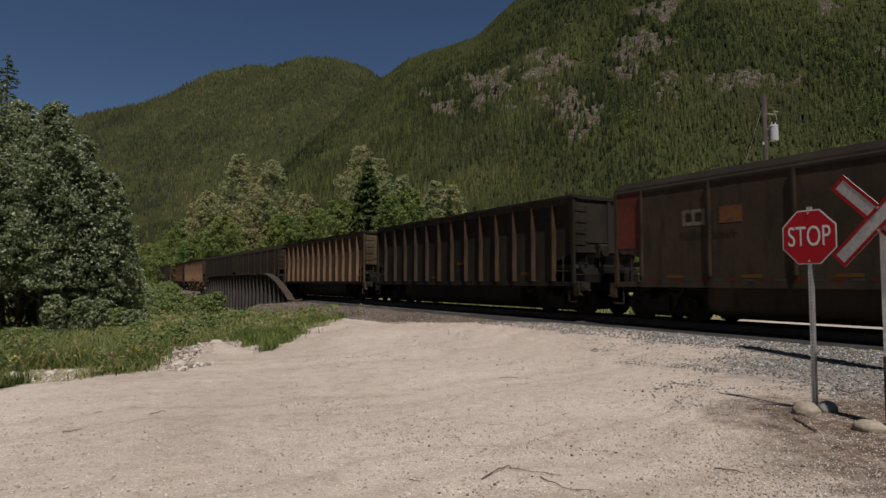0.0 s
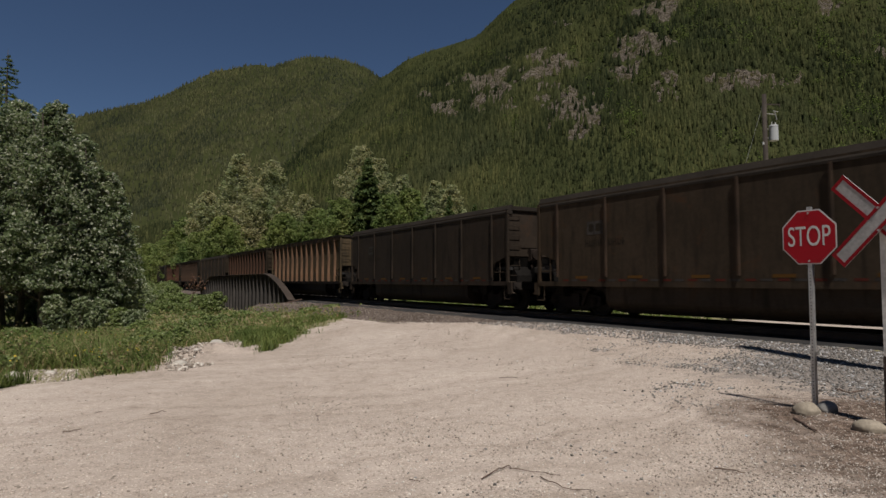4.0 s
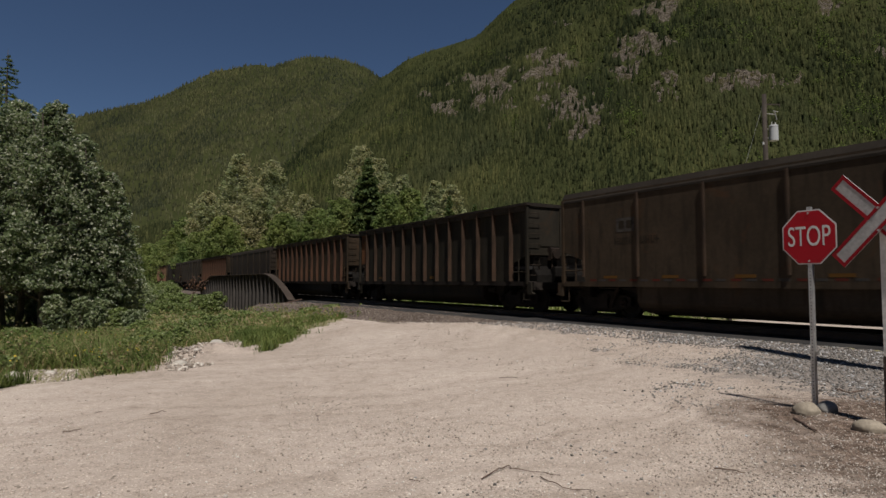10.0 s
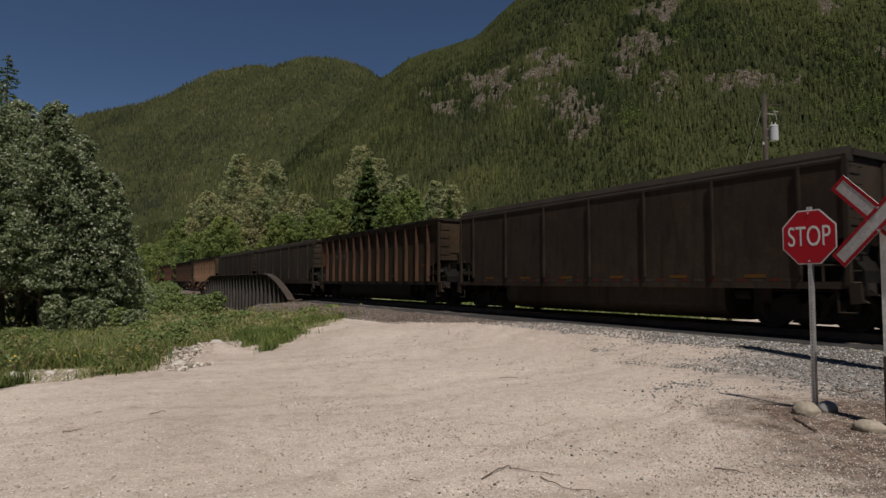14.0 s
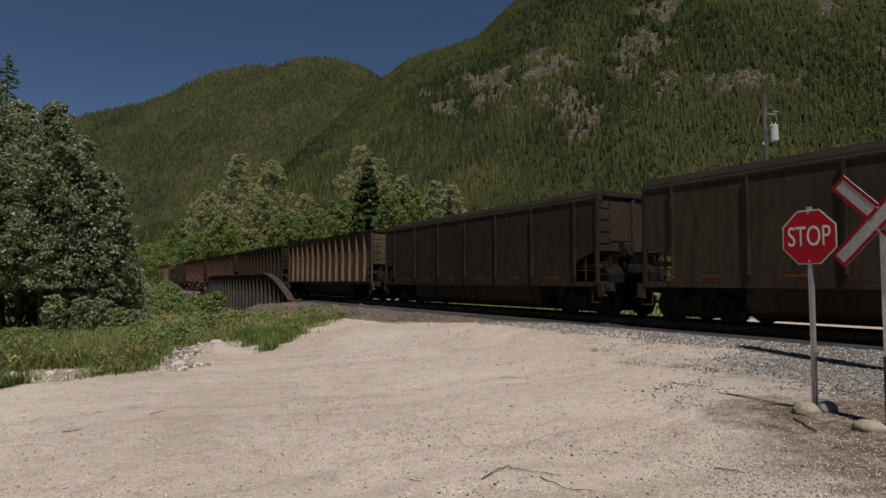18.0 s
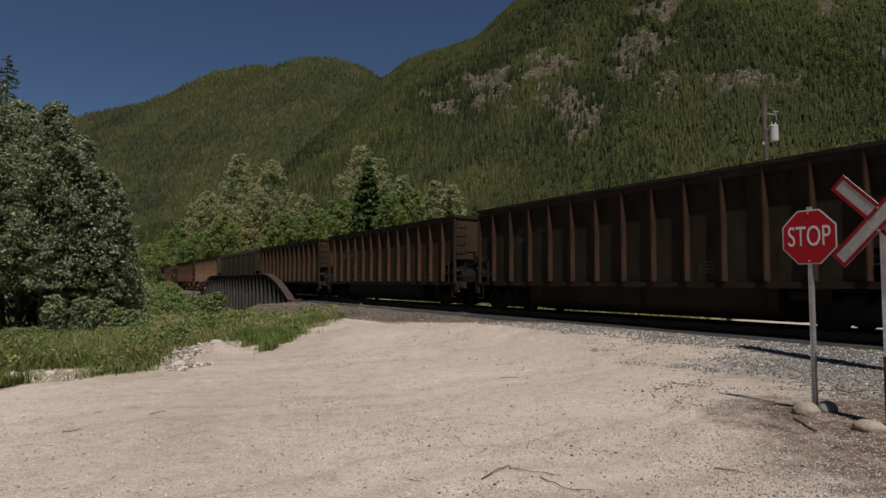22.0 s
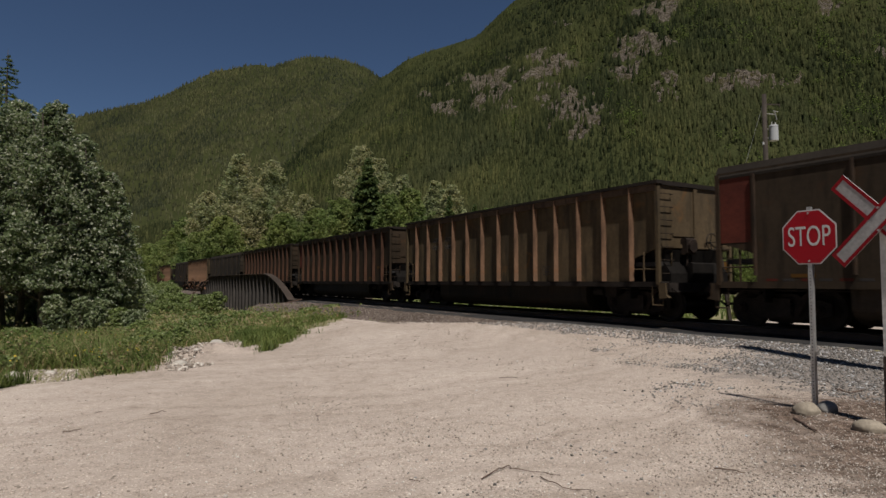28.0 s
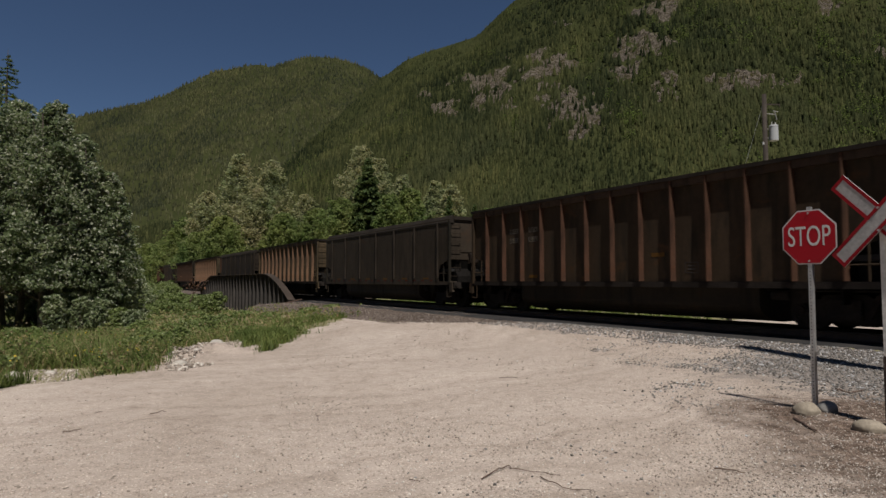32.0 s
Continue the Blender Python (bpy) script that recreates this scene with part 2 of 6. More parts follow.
M_STIFF = surface("weathered_stiffener", (0.034, 0.030, 0.028), (0.068, 0.060, 0.055), 1.2, 12.0, spec=0.15)
M_FLANGE = surface("rusty_flange", (0.034, 0.026, 0.021), (0.062, 0.046, 0.037), 0.8, 12.0, spec=0.15)
M_SOOT = surface("coal_stained_steel", (0.0121, 0.0099, 0.0088), (0.0287, 0.0233, 0.0199), 0.8, 12.0, rough=0.9, spec=0.06)
M_CONCRETE = surface("old_concrete", (0.2, 0.19, 0.17), (0.34, 0.32, 0.29), 0.6, 14.0)
M_POLE = surface("grey_pole_wood", (0.03, 0.024, 0.02), (0.065, 0.053, 0.044), 1.5, 22.0, streak=((0.024, 0.019, 0.016), 6.0), spec=0.15)
M_GALV = surface("galvanised_steel", (0.34, 0.33, 0.32), (0.5, 0.49, 0.48), 3.0, 30.0, rough=0.45, metal=0.7, bump=0.05)
M_HOLE = surface("dark_hole", (0.02, 0.02, 0.02), (0.04, 0.04, 0.04))
M_TANK = glossy("grey_tank_paint", (0.36, 0.37, 0.38), 0.45, spec=0.3)
M_RED = glossy("sign_red", (0.3, 0.005, 0.012), 0.5, spec=0.2)
M_OLDRED = surface("faded_red_edge", (0.19, 0.008, 0.013), (0.28, 0.011, 0.017), 2.0, 25.0, rough=0.7, stain=(0.17, 0.02, 0.02), stain_scale=4.0, spec=0.12)
M_WHITE = glossy("sign_white", (0.52, 0.51, 0.495), 0.5, spec=0.2)
M_AGED = surface("aged_white_board", (0.3, 0.29, 0.285), (0.4, 0.39, 0.38), 3.0, 25.0, rough=0.7, stain=(0.27, 0.25, 0.225), stain_scale=4.0, stain_from=0.62, bump=0.05, spec=0.15)
M_POSTWHITE = surface("faded_white_paint", (0.5, 0.48, 0.45), (0.68, 0.66, 0.63), 2.0, 25.0, rough=0.6, stain=(0.3, 0.26, 0.22), stain_from=0.64)
M_POSTDARK = surface("creosote_post", (0.035, 0.025, 0.02), (0.085, 0.06, 0.05), 3.0, 25.0)
M_WITHERED = islands("withered_leaf", [(0, (0.1, 0.05, 0.03)), (1, (0.24, 0.13, 0.08))], 0.7, 0.3)
M_FLOWER = islands("yellow_petal", [(0, (0.5, 0.36, 0.03)), (1, (0.7, 0.52, 0.06))], 0.6, 0.3)
M_TWIG = surface("dead_twig", (0.07, 0.045, 0.035), (0.16, 0.11, 0.085), 5.0, 40.0)
M_YELLOW = glossy("reflector_yellow", (0.085, 0.04, 0.007), 0.6, spec=0.15)
M_MARK = surface("faded_marking", (0.075, 0.062, 0.048), (0.16, 0.132, 0.10), 3.0, 30.0, stain=(0.03, 0.022, 0.018), stain_scale=9.0, stain_from=0.5)
M_FADED = surface("nearly_gone_marking", (0.022, 0.019, 0.0165), (0.05, 0.043, 0.037), 4.0, 30.0, stain=(0.02, 0.016, 0.0135), stain_scale=6.0, stain_from=0.48)
M_TAPE = surface("faded_red_tape", (0.05, 0.012, 0.008), (0.10, 0.02, 0.012), 3.0, 25.0, stain=(0.03, 0.02, 0.015), stain_scale=5.0, stain_from=0.5, spec=0.15)
M_IRON = surface("bogie_iron", (0.0121, 0.0103, 0.0090), (0.0316, 0.0255, 0.0219), 2.5, 20.0, rough=0.85, metal=0.0, stain=(0.035, 0.022, 0.015), stain_scale=3.0, stain_from=0.66, spec=0.08)
M_RUSTY = surface("rusty_casting", (0.0098, 0.0070, 0.0056), (0.0280, 0.0189, 0.0140), 4.0, 24.0, rough=0.8, spec=0.12)
M_WHEEL = surface("wheel_steel", (0.0120, 0.0099, 0.0087), (0.0330, 0.0263, 0.0225), 3.0, 20.0, rough=0.7, metal=0.1, spec=0.15)
M_CHORD = surface("dusty_chord_paint", (0.017, 0.0138, 0.0112), (0.030, 0.0245, 0.020), 0.8, 12.0, rough=0.85, spec=0.08)
M_GEAR = surface("grimy_gear", (0.0053, 0.0047, 0.0044), (0.0141, 0.0123, 0.0109), 3.0, 20.0, rough=0.9, spec=0.05)
M_BLACKGRIT = surface("near_black_grit", (0.012, 0.011, 0.011), (0.035, 0.032, 0.03), 1.5, 20.0, bump=0.8)


def car_paint(name, dark, light, dust, rust):
    return surface(name, dark, light, 0.5, 10.0, rough=0.75, streak=(dust, 1.3), stain=rust, stain_scale=1.1, stain_from=0.6, bump=0.15, spec=0.12)


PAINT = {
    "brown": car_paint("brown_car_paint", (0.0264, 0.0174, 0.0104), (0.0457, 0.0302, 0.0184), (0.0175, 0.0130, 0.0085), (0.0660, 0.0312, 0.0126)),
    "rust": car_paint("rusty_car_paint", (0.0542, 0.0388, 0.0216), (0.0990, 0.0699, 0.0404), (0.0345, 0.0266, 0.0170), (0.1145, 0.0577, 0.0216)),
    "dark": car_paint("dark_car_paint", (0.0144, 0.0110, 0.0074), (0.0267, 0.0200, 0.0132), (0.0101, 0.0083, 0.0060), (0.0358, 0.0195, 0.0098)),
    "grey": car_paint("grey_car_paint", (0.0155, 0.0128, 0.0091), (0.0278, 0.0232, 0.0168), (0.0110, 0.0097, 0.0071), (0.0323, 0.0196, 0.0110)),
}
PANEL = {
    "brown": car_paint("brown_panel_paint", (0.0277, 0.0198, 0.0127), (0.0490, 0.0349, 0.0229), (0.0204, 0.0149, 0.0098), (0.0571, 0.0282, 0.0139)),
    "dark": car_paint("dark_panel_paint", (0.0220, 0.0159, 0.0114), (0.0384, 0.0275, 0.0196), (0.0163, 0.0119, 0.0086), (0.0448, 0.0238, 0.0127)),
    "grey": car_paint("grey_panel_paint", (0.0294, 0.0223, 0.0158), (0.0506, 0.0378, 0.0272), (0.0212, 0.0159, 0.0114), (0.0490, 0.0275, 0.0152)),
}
# rib paints, each lighter than the side sheet paint of the same car
RIBPAINT = {
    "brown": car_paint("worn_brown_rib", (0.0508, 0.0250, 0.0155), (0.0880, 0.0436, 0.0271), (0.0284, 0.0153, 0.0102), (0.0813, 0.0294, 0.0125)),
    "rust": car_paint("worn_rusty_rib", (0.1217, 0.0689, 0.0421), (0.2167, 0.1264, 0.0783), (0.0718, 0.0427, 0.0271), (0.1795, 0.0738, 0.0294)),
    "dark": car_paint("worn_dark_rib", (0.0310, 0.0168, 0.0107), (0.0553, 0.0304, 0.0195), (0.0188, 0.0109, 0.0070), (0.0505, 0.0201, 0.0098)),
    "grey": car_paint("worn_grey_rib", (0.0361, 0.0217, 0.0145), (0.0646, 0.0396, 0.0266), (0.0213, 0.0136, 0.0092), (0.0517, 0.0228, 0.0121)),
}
SIDEPOST = {
    "brown": car_paint("plain_brown_post", (0.0338, 0.0219, 0.0150), (0.0586, 0.0382, 0.0262), (0.0189, 0.0132, 0.0098), (0.0541, 0.0258, 0.0122)),
    "rust": car_paint("plain_rusty_post", (0.0520, 0.0339, 0.0233), (0.0924, 0.0620, 0.0435), (0.0307, 0.0211, 0.0150), (0.0767, 0.0362, 0.0163)),
    "dark": car_paint("plain_dark_post", (0.0207, 0.0148, 0.0107), (0.0370, 0.0268, 0.0197), (0.0126, 0.0097, 0.0072), (0.0338, 0.0178, 0.0098)),
    "grey": car_paint("plain_grey_post", (0.0252, 0.0191, 0.0145), (0.0451, 0.0348, 0.0267), (0.0149, 0.0119, 0.0093), (0.0361, 0.0201, 0.0122)),
}
ENDS = {
    "red": surface("red_end_panel", (0.06, 0.014, 0.009), (0.115, 0.026, 0.015), 0.8, 12.0, stain=(0.04, 0.022, 0.016), stain_scale=1.5, stain_from=0.56, spec=0.2),
    "orange": surface("orange_end_panel", (0.075, 0.03, 0.013), (0.14, 0.058, 0.023), 0.8, 12.0, stain=(0.04, 0.025, 0.018), stain_scale=1.5, stain_from=0.52, spec=0.2),
    "yellow": surface("yellow_end_panel", (0.10, 0.05, 0.018), (0.19, 0.088, 0.03), 0.8, 12.0, stain=(0.05, 0.033, 0.021), stain_scale=1.5, stain_from=0.56, spec=0.2),
}


# ---- mesh helpers ----
class Geo:
    """Collects vertices and faces of one mesh."""

    def __init__(self):
        self.v, self.f = [], []

    def add(self, verts, faces):
        o = len(self.v)
        self.v += [tuple(p) for p in verts]
        self.f += [tuple(i + o for i in f) for f in faces]
        return self

    def box(self, x0, x1, y0, y1, z0, z1, bevel=0.0):
        if bevel:
            return self.prism([(x0 + bevel, z0), (x1 - bevel, z0), (x1, z0 + bevel), (x1, z1 - bevel), (x1 - bevel, z1), (x0 + bevel, z1), (x0, z1 - bevel), (x0, z0 + bevel)], y0, y1)
        v = [(x, y, z) for x in (x0, x1) for y in (y0, y1) for z in (z0, z1)]
        return self.add(v, [(0, 1, 3, 2), (4, 6, 7, 5), (0, 4, 5, 1), (2, 3, 7, 6), (0, 2, 6, 4), (1, 5, 7, 3)])

    def prism(self, outline, a, b, axis="y"):
        """An outline (two coordinates) drawn out along an axis from a to b."""
        put = {"y": lambda p, t: (p[0], t, p[1]), "x": lambda p, t: (t, p[0], p[1]), "z": lambda p, t: (p[0], p[1], t)}[axis]
        n = len(outline)
        return self.add([put(p, t) for t in (a, b) for p in outline],
                        [tuple(range(n))[::-1], tuple(range(n, 2 * n))] + [(i, (i + 1) % n, n + (i + 1) % n, n + i) for i in range(n)])

    def tube(self, p, q, r0, r1=None, n=8, caps=True):
        p, q = Vector(p), Vector(q)
        r1 = r0 if r1 is None else r1
        w = (q - p).normalized()
        a = w.orthogonal().normalized()
        b = w.cross(a)
        v = [c + (a * math.cos(k * math.tau / n) + b * math.sin(k * math.tau / n)) * r for c, r in ((p, r0), (q, r1)) for k in range(n)]
        f = [(k, (k + 1) % n, n + (k + 1) % n, n + k) for k in range(n)]
        if caps:
            f += [tuple(range(n))[::-1], tuple(range(n, 2 * n))]
        return self.add(v, f)

    def pipe(self, pts, radii, n=6):
        """One continuous tapered tube through the points."""
        v, f = [], []
        for k, (p, r) in enumerate(zip(pts, radii)):
            w = (pts[min(k + 1, len(pts) - 1)] - pts[max(k - 1, 0)]).normalized()
            a = w.cross(Vector((0, 0, 1))).normalized()
            b = w.cross(a)
            v += [p + (a * math.cos(j * math.tau / n) + b * math.sin(j * math.tau / n)) * r for j in range(n)]
            if k:
                o = (k - 1) * n
                f += [(o + j, o + (j + 1) % n, o + n + (j + 1) % n, o + n + j) for j in range(n)]
        m = len(v) - n
        return self.add(v, f + [tuple(range(n))[::-1], tuple(range(m, m + n))])

    def mesh(self, name, material):
        me = bpy.data.meshes.new(name)
        me.from_pydata(self.v, [], self.f)
        me.materials.append(material)
        me.update()
        bm = bmesh.new()
        bm.from_mesh(me)
        bmesh.ops.recalc_face_normals(bm, faces=bm.faces)
        bm.to_mesh(me)
        bm.free()
        return me


def raw_mesh(name, v, f, material, smooth=False):
    """A mesh from numpy arrays of vertices and equal-sized faces."""
    v, f = np.asarray(v, dtype=np.float32), np.asarray(f, dtype=np.int32)
    me = bpy.data.meshes.new(name)
    me.vertices.add(len(v))
    me.vertices.foreach_set("co", v.ravel())
    k = f.shape[1]
    me.loops.add(f.size)
    me.loops.foreach_set("vertex_index", f.ravel())
    me.polygons.add(len(f))
    me.polygons.foreach_set("loop_start", np.arange(0, f.size, k, dtype=np.int32))
    me.polygons.foreach_set("loop_total", np.full(len(f), k, dtype=np.int32))
    if smooth:
        me.polygons.foreach_set("use_smooth", np.ones(len(f), dtype=bool))
    me.materials.append(material)
    me.update(calc_edges=True)
    return me


def part(name, geo, material, parent, label="", at=None, smooth=False):
    """Links a Geo or a mesh as one part under a thing or a part."""
    me = geo if isinstance(geo, bpy.types.Mesh) else geo.mesh(name, material)
    if smooth:
        me.polygons.foreach_set("use_smooth", np.ones(len(me.polygons), dtype=bool))
    ob = new(name, me)
    ob.parent = parent
    if at is not None:
        ob.matrix_basis = at
    if label:
        ob["label"] = label
    return ob


def thing(name, m, label, category, group="", kind=""):
    ob = new(name)
    ob.empty_display_size = 0.3
    ob.matrix_basis = m
    return tagged(ob, label, category, group, kind)


rng = np.random.default_rng(7)


def vnoise(x, y, seed=0):
    """Smooth value noise on numpy arrays, 0 to 1."""
    xi, yi = np.floor(x).astype(np.int64), np.floor(y).astype(np.int64)
    xf, yf = x - xi, y - yi
    u, v = xf * xf * (3 - 2 * xf), yf * yf * (3 - 2 * yf)

    def h(a, b):
        k = (a * 374761393 + b * 668265263 + seed * 982451653) & 0x7FFFFFFF
        k = ((k ^ (k >> 13)) * 1274126177) & 0x7FFFFFFF
        return ((k ^ (k >> 16)) & 0xFFFF) / 65535.0

    return (h(xi, yi) * (1 - u) + h(xi + 1, yi) * u) * (1 - v) + (h(xi, yi + 1) * (1 - u) + h(xi + 1, yi + 1) * u) * v


def fbm(x, y, octaves=4, seed=0):
    t, a, s = 0.0, 0.5, 0.0
    for o in range(octaves):
        t, s = t + a * vnoise(x * 2 ** o, y * 2 ** o, seed + o), s + a
        a *= 0.5
    return t / s


# ---- the plan: the track runs straight, away to the far left ----
PHI = radians(30.85)
AWAY = np.array((-math.sin(PHI), math.cos(PHI)))
ACROSS = np.array((math.cos(PHI), math.sin(PHI)))
SIDE = 13.355          # from the eye to the plane of the car sides
MID = SIDE + 1.6       # and to the middle of the track
RAIL = 0.41            # top of rail
BRIDGE = (39.75, 72.6)  # the girder's ends along the track


def track_point(along, q=0.0, z=0.0):
    p = AWAY * along + ACROSS * (MID + q)
    return Vector((p[0], p[1], z))


def smooth01(x):
    x = np.clip(x, 0, 1)
    return x * x * (3 - 2 * x)


def packed(l):
    return smooth01((20.8 - l) / 6.8)


def ground_z(x, y):
    x, y = np.asarray(x, float), np.asarray(y, float)
    l = x * AWAY[0] + y * AWAY[1]
    q = x * ACROSS[0] + y * ACROSS[1] - MID
    r = np.hypot(x, y)
    z = 0.07 * (fbm(x * 0.35, y * 0.35, 3, 5) - 0.5) * smooth01((r - 3) / 8) + 0.015 * (fbm(x * 2.2, y * 2.2, 2, 9) - 0.5)
    # the road climbs to the crossing
    z = z + 0.24 * smooth01((q + 11) / 8) * smooth01((14 - l) / 16) * smooth01((40 + q * 0 - np.abs(q)) / 20)
    z = z + 0.06 * np.exp(-((x - 4.0) ** 2 + (y - 6.6) ** 2) / 0.9)
    heap = np.exp(-((x + 4.9) / 0.9) ** 2 - ((y - 13.0) / 1.5) ** 2)
    z = z + heap * (0.09 + 0.3 * (fbm(x * 2.6, y * 2.6, 3, 14) - 0.5) + 0.16 * (fbm(x * 8.0, y * 8.0, 2, 15) - 0.5))
    # grassy bank that falls to the creek
    left = smooth01((-x - 5.0 + (y - 10) * 0.10) / 10.0) * smooth01((y - 6) / 6)
    z = z - 0.35 * left
    creek = np.exp(-((l - 56.5 + 3.0 * np.sin(q * 0.08)) / 10.0) ** 2) * smooth01((r - 30) / 14)
    z = z - 2.6 * creek * (0.75 + 0.25 * smooth01((np.abs(q) - 2) / 5))
    z = z + 0.25 * (fbm(x * 0.12, y * 0.12, 3, 3) - 0.5) * smooth01((r - 16) / 12)
    # far side of the line
    z = z + smooth01((q - 6) / 20) * 0.3
    bed = smooth01((4.6 - np.abs(q)) / 2.0)
    low = np.where((l > BRIDGE[0]) & (l < BRIDGE[1]), 0.0, 1.0)
    z = z * (1 - bed * low * 0.8) - 0.02 * bed * low
    # packed gravel laid up to the ties near the crossing
    toe = -5.25 + 3.0 * packed(l)
    shoulder = np.interp(-q, [1.5, 2.1, 4.9, 5.6], [0.2, 0.17, 0.03, -0.3]) + 0.035 + 0.02 * (fbm(x * 1.5, y * 1.5, 2, 8) - 0.5)
    laid = shoulder - 2.0 * np.clip(q - toe - 0.25, 0, 1) - 5.0 * (packed(l) <= 0.0)
    high = np.interp(q, [-9, -4.5, -2.9, -2.5, -2.25, -2.0], [-0.6, 0.07, 0.175, 0.175, 0.1, -0.6]) - 1.2 * (1 - smooth01((18.5 - l) / 7))
    return np.maximum(z, np.maximum(laid, high))


def road_amount(x, y):
    """Above 0.5 on the pale gravel apron and the road."""
    x, y = np.asarray(x, float), np.asarray(y, float)
    q = x * ACROSS[0] + y * ACROSS[1] - MID
    l = x * AWAY[0] + y * AWAY[1]
    wob = 1.1 * (fbm(x * 0.5, y * 0.5, 3, 21) - 0.5) + 0.5 * (fbm(x * 2.0, y * 2.0, 2, 22) - 0.5)
    edge = np.interp(y, [-60, 6.0, 8.74, 10.1, 11.1, 12.6, 14.3, 15.3, 17.8, 23.7, 26.5, 29.5, 31.5],
                     [-80, -14.0, -6.3, -5.1, -5.0, -5.9, -6.1, -5.3, -4.3, -4.0, -4.2, -3.6, 6.0])
    inside = (x - edge) * 0.8 + wob
    inside = np.minimum(inside, (33 - y) + wob)
    toe = -5.25 + 3.0 * packed(l) - q + 0.5 * (1 - 0.5 * packed(l)) * (fbm(x * 1.7, y * 1.7, 3, 25) - 0.5) + 0.15                        # stops at the ballast
    near = np.where(l < -3.0, 1.0, toe)               # but crosses the line on the right
    inside = np.minimum(inside, near)
    far_road = np.minimum(11.0 - np.abs(l - 4.0), 60 - np.abs(q)) + wob
    inside = np.where(q > 0, far_road, inside)
    return inside + 0.5


# ---- ground ----
def polar_ground():
    front = np.radians(np.arange(-52, 52.01, 0.28))
    rest = np.radians(np.arange(54.0, 306.1, 2.0))
    ang = np.concatenate([front, rest])
    rad = [0.0, 0.6, 1.2, 1.8, 2.4]
    while rad[-1] < 4800:
        r = rad[-1]
        rad.append(r * (1.014 if r < 95 else 1.07) + 0.012)
    rad = np.array(rad)
    A, R = np.meshgrid(ang, rad)
    x, y = R * np.sin(A), R * np.cos(A)
    z = ground_z(x, y)
    na, nr = len(ang), len(rad)
    v = np.stack([x, y, z], -1).reshape(-1, 3)
    i, j = np.meshgrid(np.arange(nr - 1), np.arange(na), indexing="ij")
    k = (j + 1) % na
    f = np.stack([i * na + j, i * na + k, (i + 1) * na + k, (i + 1) * na + j], -1).reshape(-1, 4)
    c = v[f].mean(1)
    on_road = road_amount(c[:, 0], c[:, 1]) > 0.5
    for name, pick, mat, label, cat in (("ground", ~on_road, M_GROUND, "grassy valley ground with bare soil patches", "ground"),
                                        ("gravel_road", on_road, M_ROAD, "pale dusty gravel road and turning apron", "road")):
        used, inv = np.unique(f[pick], return_inverse=True)
        me = raw_mesh(name, v[used], inv.reshape(-1, 4)[:, ::-1], mat, True)
        if name == "gravel_road":
            p = v[used]
            soil = smooth01((p[:, 0] - 1.9 - 0.10 * (p[:, 1] - 4.28)) / 1.6) * smooth01((8.6 - p[:, 1]) / 1.6)
            qq = p[:, 0] * ACROSS[0] + p[:, 1] * ACROSS[1] - MID
            ll = p[:, 0] * AWAY[0] + p[:, 1] * AWAY[1]
            grit = smooth01((qq + 8.6) / 3.8) * smooth01((9.5 - ll) / 5) * (qq < 0)
            at = me.attributes.new("grit", "FLOAT", "POINT")
            at.data.foreach_set("value", (grit * 0.62).astype(np.float32))
            at = me.attributes.new("soil", "FLOAT", "POINT")
            at.data.foreach_set("value", (soil * 0.5).astype(np.float32))
        tagged(new(name, me), label, cat, kind="structure")


polar_ground()


# ---- mountains ----
LENS = 1090.0


TILT = math.atan(5.229 / 100.0)
CT, ST = math.cos(TILT), math.sin(TILT)


def rise(v):
    """How steeply a line of sight climbs, from its height over the picture's middle."""
    return (ST + v * CT) / (CT - v * ST)


def at_px(px, z):
    return (px - 784) / LENS * z


